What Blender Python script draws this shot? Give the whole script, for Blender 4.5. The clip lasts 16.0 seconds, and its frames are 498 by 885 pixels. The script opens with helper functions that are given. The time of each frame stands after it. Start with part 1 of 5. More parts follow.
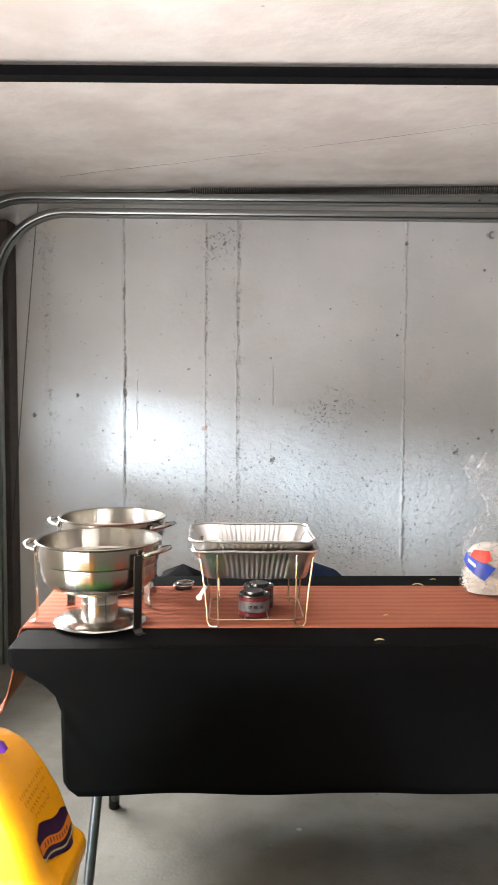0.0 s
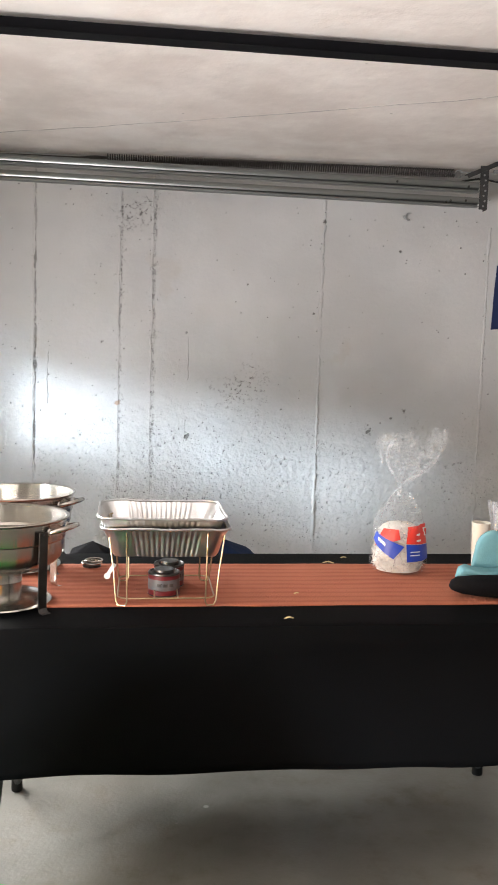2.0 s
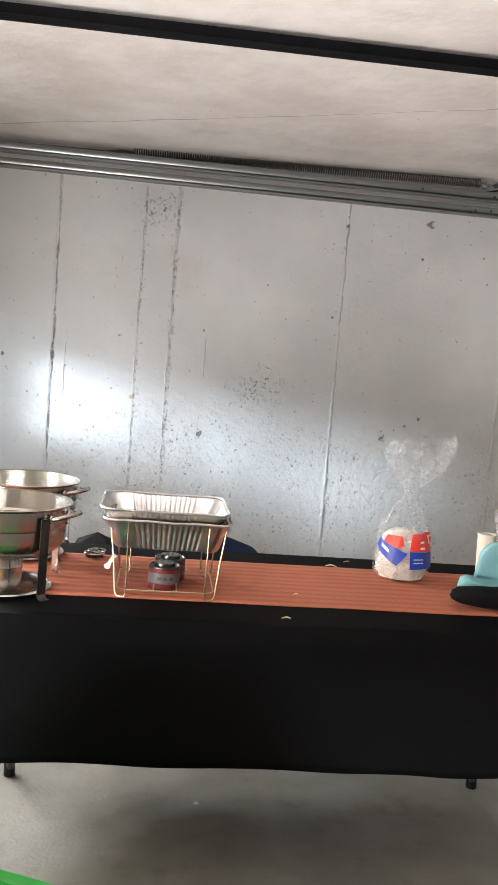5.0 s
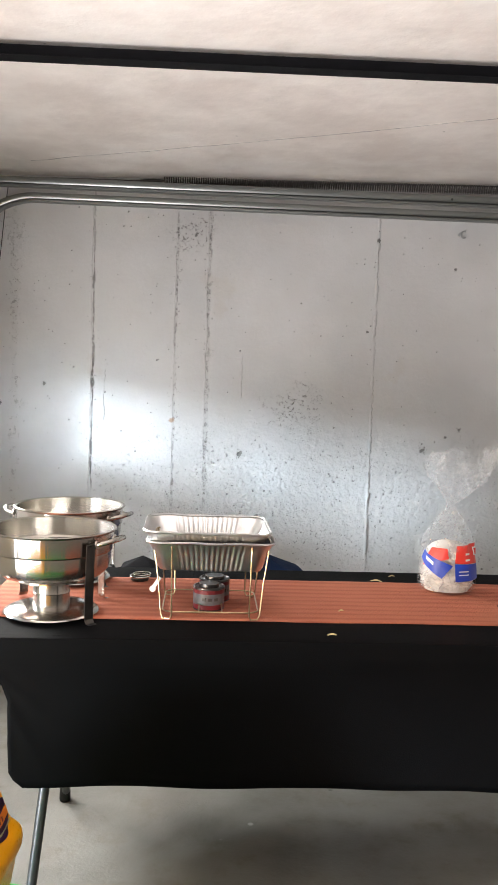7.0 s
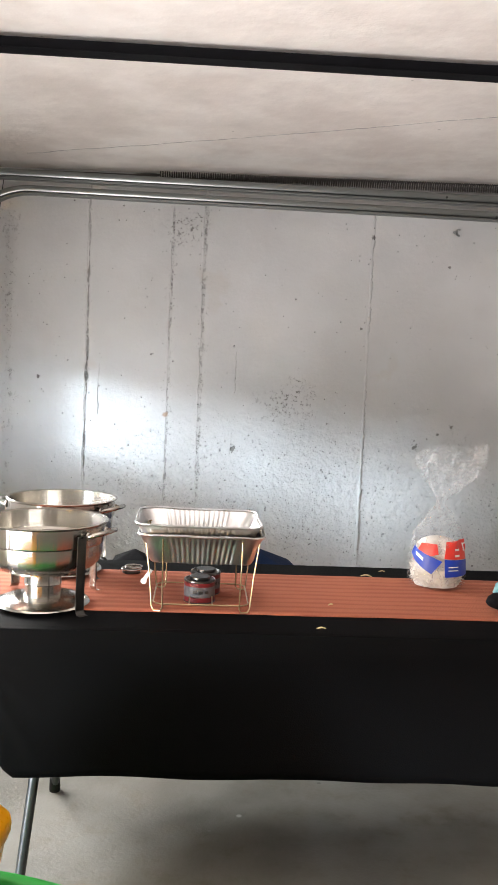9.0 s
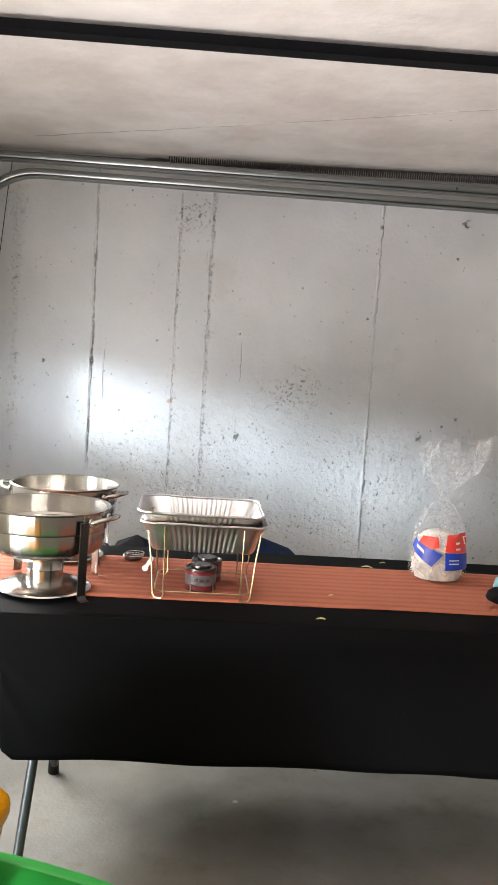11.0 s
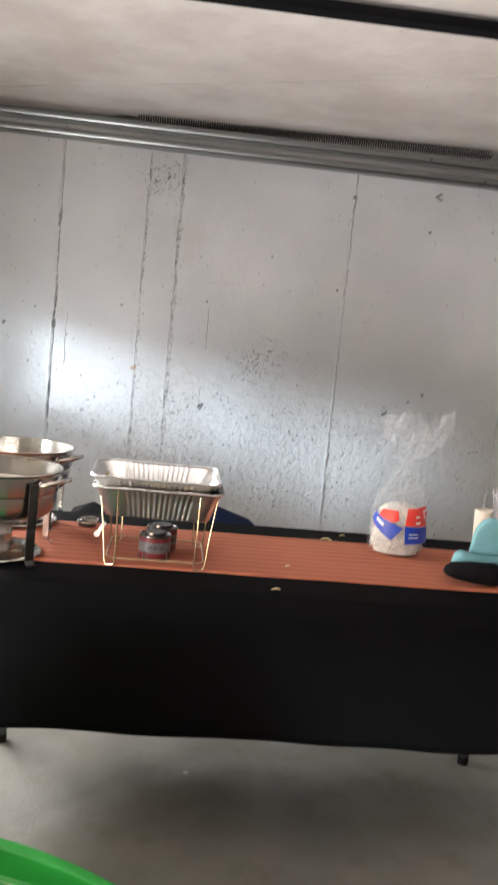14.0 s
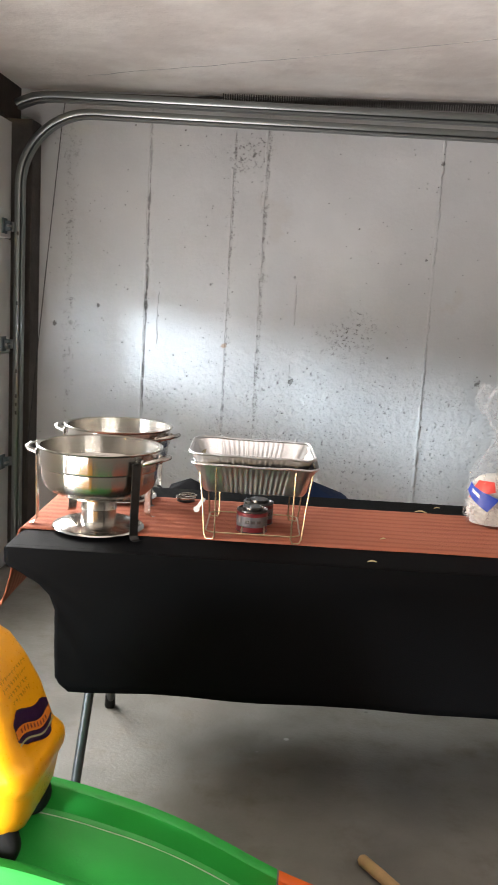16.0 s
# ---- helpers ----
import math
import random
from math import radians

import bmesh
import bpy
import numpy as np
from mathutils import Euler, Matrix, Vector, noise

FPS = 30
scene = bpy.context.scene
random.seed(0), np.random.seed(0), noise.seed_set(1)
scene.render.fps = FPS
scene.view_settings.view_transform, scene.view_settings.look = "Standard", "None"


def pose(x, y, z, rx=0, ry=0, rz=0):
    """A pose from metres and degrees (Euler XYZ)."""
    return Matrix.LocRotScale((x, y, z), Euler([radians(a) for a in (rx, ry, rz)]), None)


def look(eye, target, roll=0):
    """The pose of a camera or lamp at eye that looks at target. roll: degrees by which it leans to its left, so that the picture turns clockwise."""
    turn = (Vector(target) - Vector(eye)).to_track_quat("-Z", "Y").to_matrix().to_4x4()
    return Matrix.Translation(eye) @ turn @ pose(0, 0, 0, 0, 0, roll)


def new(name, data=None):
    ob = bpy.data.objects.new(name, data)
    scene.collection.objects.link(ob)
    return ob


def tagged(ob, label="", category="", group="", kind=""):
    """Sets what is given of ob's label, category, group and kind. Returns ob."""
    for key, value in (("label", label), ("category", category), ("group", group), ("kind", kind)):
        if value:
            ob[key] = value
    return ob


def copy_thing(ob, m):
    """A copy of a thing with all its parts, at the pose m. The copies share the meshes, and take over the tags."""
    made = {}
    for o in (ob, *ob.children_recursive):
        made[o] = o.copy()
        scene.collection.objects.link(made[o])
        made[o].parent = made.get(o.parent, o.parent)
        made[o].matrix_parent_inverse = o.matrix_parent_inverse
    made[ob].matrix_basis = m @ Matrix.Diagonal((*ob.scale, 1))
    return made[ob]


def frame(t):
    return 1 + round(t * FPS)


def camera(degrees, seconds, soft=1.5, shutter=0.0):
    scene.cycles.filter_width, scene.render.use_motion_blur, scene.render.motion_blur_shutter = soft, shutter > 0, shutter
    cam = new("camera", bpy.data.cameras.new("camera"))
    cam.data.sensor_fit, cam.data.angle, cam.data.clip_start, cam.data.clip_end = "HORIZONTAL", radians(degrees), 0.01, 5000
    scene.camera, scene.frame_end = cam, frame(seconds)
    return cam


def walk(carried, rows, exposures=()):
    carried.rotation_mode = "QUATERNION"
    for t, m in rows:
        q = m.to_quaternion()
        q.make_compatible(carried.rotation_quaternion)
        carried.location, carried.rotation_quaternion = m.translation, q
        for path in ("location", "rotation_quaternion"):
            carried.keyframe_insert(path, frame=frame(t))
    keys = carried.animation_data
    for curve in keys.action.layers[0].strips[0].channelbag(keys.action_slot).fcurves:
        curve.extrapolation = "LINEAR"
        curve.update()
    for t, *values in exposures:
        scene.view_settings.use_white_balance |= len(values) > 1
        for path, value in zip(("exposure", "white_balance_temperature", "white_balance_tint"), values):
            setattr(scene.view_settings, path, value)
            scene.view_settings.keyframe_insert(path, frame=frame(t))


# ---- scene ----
cam = camera(33.9, 16.0, shutter=0.4)
PATH = [
    (0, (0.102, 0.131, 1.377), (0.003, 2.124, 1.236), 0.3),
    (0.5, (0.111, 0.123, 1.375), (0.133, 2.119, 1.249), 0.7),
    (1, (0.121, 0.145, 1.374), (0.306, 2.131, 1.23), 1.9),
    (1.5, (0.111, 0.167, 1.37), (0.275, 2.154, 1.213), 2.3),
    (2, (0.109, 0.17, 1.373), (0.217, 2.158, 1.179), 1.8),
    (2.5, (0.108, 0.163, 1.375), (0.181, 2.151, 1.168), 1.8),
    (3, (0.101, 0.161, 1.376), (0.172, 2.149, 1.173), 1.7),
    (3.5, (0.108, 0.137, 1.37), (0.247, 2.122, 1.171), 2.4),
    (3.7, (0.119, 0.147, 1.366), (0.265, 2.132, 1.179), 3.3),
    (6, (0.142, 0.172, 1.36), (0.141, 2.163, 1.169), 3.2),
    (6.5, (0.144, 0.173, 1.363), (0.112, 2.167, 1.224), 2.0),
    (7, (0.151, 0.153, 1.365), (0.108, 2.147, 1.215), 1.9),
    (7.5, (0.161, 0.168, 1.357), (0.046, 2.159, 1.198), 1.5),
    (8, (0.162, 0.14, 1.358), (0.007, 2.127, 1.189), 1.2),
    (8.5, (0.161, 0.144, 1.358), (0.101, 2.137, 1.205), 1.5),
    (10.8, (0.145, 0.119, 1.38), (0.125, 2.108, 1.179), 4.1),
    (11, (0.157, 0.138, 1.371), (0.121, 2.128, 1.178), 3.7),
    (11.5, (0.168, 0.138, 1.369), (0.137, 2.13, 1.191), 3.0),
    (12, (0.184, 0.134, 1.371), (0.194, 2.128, 1.213), 2.1),
    (12.5, (0.197, 0.141, 1.369), (0.265, 2.136, 1.239), 1.5),
    (13, (0.207, 0.138, 1.375), (0.323, 2.132, 1.265), 2.8),
    (13.5, (0.21, 0.143, 1.378), (0.321, 2.135, 1.248), 4.9),
    (14, (0.188, 0.194, 1.342), (0.23, 2.179, 1.096), 5.6),
    (14.5, (0.187, 0.173, 1.338), (0.151, 2.132, 0.935), 2.9),
    (15, (0.176, 0.136, 1.343), (0.116, 2.102, 0.987), 2.7),
    (15.5, (0.175, 0.14, 1.349), (0.079, 2.113, 1.033), 3.4),
    (16, (0.173, 0.154, 1.35), (0.006, 2.12, 1.026), 3.4),
]
walk(cam, [(t, look(eye, target, roll)) for t, eye, target, roll in PATH], exposures=((0.0, 1.12), (13.4, 1.08), (14.3, 0.95), (16.0, 0.92)))

# ---- light ----
world = bpy.data.worlds.new("world")
scene.world = world
world.use_nodes = True
wn = world.node_tree
sky = wn.nodes.new("ShaderNodeTexSky")
sky.sky_type = "NISHITA"
sky.sun_disc = False
SUN_DIR = Vector((1.03, 1.0, -0.225)).normalized()
sky.sun_elevation = math.asin(-SUN_DIR.z)
sky.sun_rotation = math.atan2(-SUN_DIR.x, -SUN_DIR.y)
wn.links.new(sky.outputs[0], wn.nodes["Background"].inputs[0])
wn.nodes["Background"].inputs[1].default_value = 0.15
sun = bpy.data.lights.new("sun", "SUN")
sun.energy, sun.angle, sun.color = 2.5, radians(10), (0.72, 0.87, 1.0)
new("sun", sun).matrix_world = look((0, 0, 8), Vector((0, 0, 8)) + SUN_DIR)

# fill lamp at the unseen next bay's opening, standing in for sky and bright driveway
bay = bpy.data.lights.new("bay_fill", "AREA")
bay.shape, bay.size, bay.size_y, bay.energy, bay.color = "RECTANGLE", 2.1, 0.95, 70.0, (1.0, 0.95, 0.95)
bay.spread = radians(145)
new("bay_fill", bay).matrix_world = look((-1.36, 0.22, 0.53), (0.0, 0.60, 1.95))

# area lamp just inside the unseen door panes, standing in for sky light
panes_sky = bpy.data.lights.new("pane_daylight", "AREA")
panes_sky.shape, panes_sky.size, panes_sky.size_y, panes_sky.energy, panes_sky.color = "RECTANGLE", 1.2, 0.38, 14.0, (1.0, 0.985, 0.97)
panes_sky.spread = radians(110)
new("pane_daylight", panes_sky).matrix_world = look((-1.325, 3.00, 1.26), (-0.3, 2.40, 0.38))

# ---- materials ----
MATS = {}


def mat(name, color, rough=0.5, metal=0.0, var=0.12, scale=8.0, bump=0.1, bscale=60.0, tone=None, spec=0.5, alpha=None, coat=0.0):
    """A surface with broad tonal variation and a fine relief, both in object space."""
    m = bpy.data.materials.new(name)
    m.use_nodes = True
    t = m.node_tree
    b = t.nodes["Principled BSDF"]
    b.inputs["Roughness"].default_value = rough
    b.inputs["Metallic"].default_value = metal
    b.inputs["Specular IOR Level"].default_value = spec
    b.inputs["Coat Weight"].default_value = coat
    tc = t.nodes.new("ShaderNodeTexCoord")
    n1 = t.nodes.new("ShaderNodeTexNoise")
    n1.inputs["Scale"].default_value = scale
    n1.inputs["Detail"].default_value = 6
    n1.inputs["Roughness"].default_value = 0.6
    t.links.new(tc.outputs["Object"], n1.inputs["Vector"])
    ramp = t.nodes.new("ShaderNodeMix")
    ramp.data_type = "RGBA"
    lo = tone or tuple(c * (1 - var) for c in color)
    hi = tuple(min(1, c * (1 + var)) for c in color)
    ramp.inputs["A"].default_value = (*lo, 1)
    ramp.inputs["B"].default_value = (*hi, 1)
    rs = t.nodes.new("ShaderNodeMapRange")
    rs.inputs["From Min"].default_value, rs.inputs["From Max"].default_value = 0.3, 0.7
    t.links.new(n1.outputs["Fac"], rs.inputs["Value"])
    t.links.new(rs.outputs[0], ramp.inputs["Factor"])
    t.links.new(ramp.outputs["Result"], b.inputs["Base Color"])
    n2 = t.nodes.new("ShaderNodeTexNoise")
    n2.inputs["Scale"].default_value = bscale
    n2.inputs["Detail"].default_value = 4
    t.links.new(tc.outputs["Object"], n2.inputs["Vector"])
    bp = t.nodes.new("ShaderNodeBump")
    bp.inputs["Strength"].default_value = bump
    bp.inputs["Distance"].default_value = 0.01
    t.links.new(n2.outputs["Fac"], bp.inputs["Height"])
    if bump > 0:
        t.links.new(bp.outputs[0], b.inputs["Normal"])
    rr = t.nodes.new("ShaderNodeMapRange")
    wear = 0.03 if metal > 0.9 else 0.08
    rr.inputs["To Min"].default_value, rr.inputs["To Max"].default_value = max(0.02, rough - wear), min(1, rough + wear)
    t.links.new((n1 if metal > 0.9 else n2).outputs["Fac"], rr.inputs["Value"])
    t.links.new(rr.outputs[0], b.inputs["Roughness"])
    if alpha is not None:
        b.inputs["Alpha"].default_value = alpha
    MATS[name] = m
    return m


class Nodes:
    """Short forms for building a node tree."""

    def __init__(self, m):
        self.t = m.node_tree
        self.b = self.t.nodes["Principled BSDF"]

    def math(self, op, a, b=0.0, c=None):
        n = self.t.nodes.new("ShaderNodeMath")
        n.operation = op
        for i, v in enumerate((a, b, c)):
            if v is None:
                continue
            if isinstance(v, (int, float)):
                n.inputs[i].default_value = v
            else:
                self.t.links.new(v, n.inputs[i])
        return n.outputs[0]

    def noise(self, vec, scale, detail=4.0, rough=0.55):
        n = self.t.nodes.new("ShaderNodeTexNoise")
        n.inputs["Scale"].default_value, n.inputs["Detail"].default_value, n.inputs["Roughness"].default_value = scale, detail, rough
        self.t.links.new(vec, n.inputs["Vector"])
        return n.outputs["Fac"]

    def voronoi(self, vec, scale, rand=1.0):
        n = self.t.nodes.new("ShaderNodeTexVoronoi")
        n.inputs["Scale"].default_value, n.inputs["Randomness"].default_value = scale, rand
        self.t.links.new(vec, n.inputs["Vector"])
        return n

    def smooth(self, v, lo, hi, a=0.0, b=1.0):
        n = self.t.nodes.new("ShaderNodeMapRange")
        n.interpolation_type = "SMOOTHSTEP"
        for k, x in (("From Min", lo), ("From Max", hi), ("To Min", a), ("To Max", b)):
            n.inputs[k].default_value = x
        self.t.links.new(v, n.inputs["Value"])
        return n.outputs[0]

    def mix(self, f, a, b):
        n = self.t.nodes.new("ShaderNodeMix")
        n.data_type = "RGBA"
        for k, v in (("Factor", f), ("A", a), ("B", b)):
            if isinstance(v, tuple):
                n.inputs[k].default_value = (*v, 1)
            elif isinstance(v, float):
                n.inputs[k].default_value = v
            else:
                self.t.links.new(v, n.inputs[k])
        return n.outputs["Result"]

    def bump(self, h, strength, dist, normal=None):
        n = self.t.nodes.new("ShaderNodeBump")
        n.inputs["Strength"].default_value, n.inputs["Distance"].default_value = strength, dist
        self.t.links.new(h, n.inputs["Height"])
        if normal is not None:
            self.t.links.new(normal, n.inputs["Normal"])
        return n.outputs[0]


def node_material(name, rough=0.6):
    m = bpy.data.materials.new(name)
    m.use_nodes = True
    m.node_tree.nodes["Principled BSDF"].inputs["Roughness"].default_value = rough
    k = Nodes(m)
    tc = m.node_tree.nodes.new("ShaderNodeTexCoord")
    k.vec = tc.outputs["Object"]
    sx = m.node_tree.nodes.new("ShaderNodeSeparateXYZ")
    m.node_tree.links.new(k.vec, sx.inputs[0])
    k.x, k.y, k.z = sx.outputs
    MATS[name] = m
    return m, k


# painted, board-formed concrete: seams, pits, stains; rough cast below
CRACKS = [(-1.10, 0.5, 2.2, 0.25, 0.030), (-0.713, 0.76, 2.3, 1.15, 0.0085), (-0.308, 0.6, 2.2, 0.6, 0.008), (-0.150, 0.7, 2.3, 0.6, 0.015)]


def M2(k):
    """The surface's place, slightly warped, so that grains do not look alike."""
    n = k.t.nodes.new("ShaderNodeVectorMath")
    n.operation = "MULTIPLY_ADD"
    s = k.t.nodes.new("ShaderNodeTexNoise")
    s.inputs["Scale"].default_value = 24.0
    k.t.links.new(k.vec, s.inputs["Vector"])
    k.t.links.new(s.outputs["Color"], n.inputs[0])
    n.inputs[1].default_value = (0.03, 0.03, 0.03)
    k.t.links.new(k.vec, n.inputs[2])
    return n.outputs[0]


def wall_material():
    m, k = node_material("painted_concrete", 0.78)
    M = k.math
    wob = k.noise(k.vec, 9.0, 5)
    fine = k.noise(k.vec, 45.0, 5, 0.65)
    broad = k.noise(k.vec, 1.3, 4)
    col = k.mix(k.smooth(broad, 0.3, 0.7), (0.53, 0.53, 0.525), (0.65, 0.65, 0.645))
    col = k.mix(M("MULTIPLY", k.smooth(k.noise(k.vec, 4.0, 6), 0.52, 0.75), 0.25), col, (0.55, 0.545, 0.53))
    dark = None
    h = M("MULTIPLY", fine, 0.25)
    for x0, z0, z1, amount, wide in CRACKS:
        off = M("ABSOLUTE", M("SUBTRACT", M("ADD", k.x, M("MULTIPLY", M("SUBTRACT", wob, 0.5), 0.022)), x0))
        swell = k.noise(k.vec, 7.0, 4, 0.6)
        line = k.smooth(M("DIVIDE", off, k.smooth(swell, 0.3, 0.75, 0.25, 1.7)), wide * 0.25, wide, 1.0, 0.0)
        line = M("MULTIPLY", line, k.smooth(k.noise(k.vec, 4.0, 2), 0.38, 0.58, 0.6, 1.0))
        span = M("MULTIPLY", k.smooth(k.z, z0, z0 + 0.12), k.smooth(k.z, z1 - 0.1, z1, 1.0, 0.0))
        broken = k.smooth(k.noise(k.vec, 38.0 + 3 * amount, 5, 0.7), 0.60 - 0.20 * amount, 0.68 - 0.15 * amount)
        gaps = k.smooth(k.noise(k.vec, 3.2 + 7 * wide, 3), 0.40, 0.56, 0.7, 1.0)
        d = M("MULTIPLY", M("MULTIPLY", M("MULTIPLY", line, span), gaps), M("MULTIPLY_ADD", broken, min(0.75, 0.5 + amount * 0.3), 0.26 * amount))
        halo = M("MULTIPLY", k.smooth(off, 0.012, 0.045, 1.0, 0.0), M("MULTIPLY", span, k.smooth(k.noise(k.vec, 48.0 + 9 * amount, 5, 0.7), 0.61, 0.68)))
        d = M("MAXIMUM", d, M("MULTIPLY", M("MULTIPLY", halo, gaps), 0.55))
        dark = d if dark is None else M("MAXIMUM", dark, d)
    # stained patches
    for cx, cz, r, amount in ((0.27, 1.25, 0.15, 1.0), (-0.29, 2.055, 0.085, 0.8), (-0.19, 2.075, 0.085, 0.9), (0.66, 0.98, 0.07, 0.5), (1.12, 1.05, 0.12, 0.5), (-0.62, 0.8, 0.12, 0.4), (-1.1, 2.05, 0.1, 0.6), (-1.1, 1.22, 0.06, 0.6)):
        dx, dz = M("SUBTRACT", k.x, cx), M("SUBTRACT", k.z, cz)
        dist = M("SQRT", M("ADD", M("MULTIPLY", dx, dx), M("MULTIPLY", dz, dz)))
        near = k.smooth(M("ADD", dist, M("MULTIPLY", M("SUBTRACT", k.noise(k.vec, 11.0, 4), 0.5), r * 2.4)), r * 0.1, r, 1.0, 0.0)
        d = M("MULTIPLY", M("MULTIPLY", near, k.smooth(k.noise(k.vec, 62.0, 6, 0.75), 0.55, 0.63)), amount)
        dark = M("MAXIMUM", dark, d)
    # single marks: tie holes and chips
    for cx, cz, r in ((0.912, 1.056, 0.017), (0.656, 2.055, 0.011), (1.03, 1.93, 0.009), (1.085, 1.16, 0.012), (0.62, 1.62, 0.007), (-0.95, 1.32, 0.010), (0.02, 1.005, 0.016), (1.02, 1.12, 0.008), (0.97, 1.10, 0.007), (-1.17, 1.22, 0.012)):
        dx, dz = M("SUBTRACT", k.x, cx), M("SUBTRACT", k.z, cz)
        dist = M("ADD", M("SQRT", M("ADD", M("MULTIPLY", dx, dx), M("MULTIPLY", dz, dz))), M("MULTIPLY", M("SUBTRACT", k.noise(k.vec, 85.0, 3), 0.5), r * 3.2))
        dark = M("MAXIMUM", dark, k.smooth(dist, r * 0.6, r, 0.85, 0.0))
    # scattered pits
    for scale, radius, amount in ((6.0, 0.040, 0.8), (13.0, 0.07, 0.65), (27.0, 0.10, 0.55)):
        v = k.voronoi(k.vec, scale)
        keep = k.smooth(k.noise(k.vec, scale * 0.4, 3), 0.48, 0.56)
        pit = M("MULTIPLY", k.smooth(M("ADD", v.outputs["Distance"], M("MULTIPLY", M("SUBTRACT", fine, 0.5), 0.06)), radius * 0.5, radius, 1.0, 0.0), keep)
        dark = M("MAXIMUM", dark, M("MULTIPLY", pit, amount))
        h = M("SUBTRACT", h, M("MULTIPLY", pit, 0.8))
    # rough cast area, lower and middle
    zone = M("MULTIPLY", k.smooth(M("ADD", k.z, M("MULTIPLY", wob, 0.35)), 1.05, 1.4, 1.0, 0.0), k.smooth(M("ADD", k.x, wob), -0.35, 0.45))
    zone = M("MULTIPLY", zone, k.smooth(k.x, 0.60, 0.72, 1.0, 0.72))
    lumps = M("ADD", M("MULTIPLY", k.noise(k.vec, 34.0, 3, 0.5), 1.1), M("MULTIPLY", k.noise(k.vec, 80.0, 2, 0.5), 0.35))
    grain = k.voronoi(M2(k), 30.0)
    dimple = M("MULTIPLY", k.smooth(grain.outputs["Distance"], 0.08, 0.2, 1.0, 0.0), k.smooth(k.noise(k.vec, 9.0, 3), 0.47, 0.56))
    small = k.voronoi(M2(k), 52.0)
    nick = M("MULTIPLY", k.smooth(small.outputs["Distance"], 0.10, 0.24, 1.0, 0.0), k.smooth(k.noise(k.vec, 14.0, 3), 0.50, 0.58))
    dimple = M("MAXIMUM", dimple, M("MULTIPLY", nick, 0.7))
    lumps = M("SUBTRACT", lumps, M("MULTIPLY", dimple, 0.8))
    # the dimples' small shadows are put into the colour too
    dark = M("MAXIMUM", dark, M("MULTIPLY", M("MULTIPLY", dimple, zone), 0.5))
    h = M("ADD", h, M("MULTIPLY", M("MULTIPLY", lumps, zone), 1.9))
    hole = M("MULTIPLY", M("MULTIPLY", k.smooth(k.noise(k.vec, 30.0, 5), 0.70, 0.73), zone), 0.5)
    dark = M("MAXIMUM", dark, hole)
    h = M("SUBTRACT", h, M("MULTIPLY", dark, 0.5))
    col = k.mix(dark, col, (0.13, 0.125, 0.115))
    dx, dz = M("ADD", k.x, 0.318), M("SUBTRACT", k.z, 1.163)
    spot = M("ADD", M("SQRT", M("ADD", M("MULTIPLY", dx, dx), M("MULTIPLY", dz, dz))), M("MULTIPLY", M("SUBTRACT", fine, 0.5), 0.03))
    col = k.mix(k.smooth(spot, 0.006, 0.018, 0.7, 0.0), col, (0.36, 0.20, 0.09))
    rust = M("MULTIPLY", k.smooth(k.noise(k.vec, 3.1, 5), 0.66, 0.72), 0.12)
    col = k.mix(rust, col, (0.42, 0.33, 0.22))
    k.b.inputs["Specular IOR Level"].default_value = 0.25
    m.node_tree.links.new(col, k.b.inputs["Base Color"])
    m.node_tree.links.new(k.bump(h, 0.7, 0.010), k.b.inputs["Normal"])
    return m


def floor_material():
    m, k = node_material("concrete_floor", 0.45)
    M = k.math
    big = k.noise(k.vec, 1.6, 5)
    mid = k.noise(k.vec, 7.0, 6, 0.65)
    col = k.mix(k.smooth(big, 0.3, 0.7), (0.15, 0.143, 0.125), (0.26, 0.25, 0.222))
    col = k.mix(M("MULTIPLY", k.smooth(mid, 0.5, 0.75), 0.6), col, (0.15, 0.125, 0.095))
    v = k.voronoi(k.vec, 6.0)
    speck = M("MULTIPLY", k.smooth(v.outputs["Distance"], 0.03, 0.07, 1.0, 0.0), k.smooth(k.noise(k.vec, 3.0, 2), 0.5, 0.55))
    col = k.mix(M("MULTIPLY", speck, 0.6), col, (0.62, 0.61, 0.58))
    v2 = k.voronoi(k.vec, 3.3)
    col = k.mix(M("MULTIPLY", k.smooth(v2.outputs["Distance"], 0.015, 0.03, 1.0, 0.0), 0.7), col, (0.07, 0.06, 0.05))
    m.node_tree.links.new(col, k.b.inputs["Base Color"])
    m.node_tree.links.new(k.smooth(mid, 0.3, 0.7, 0.3, 0.55), k.b.inputs["Roughness"])
    m.node_tree.links.new(k.bump(k.noise(k.vec, 80.0, 4), 0.12, 0.01), k.b.inputs["Normal"])
    return m


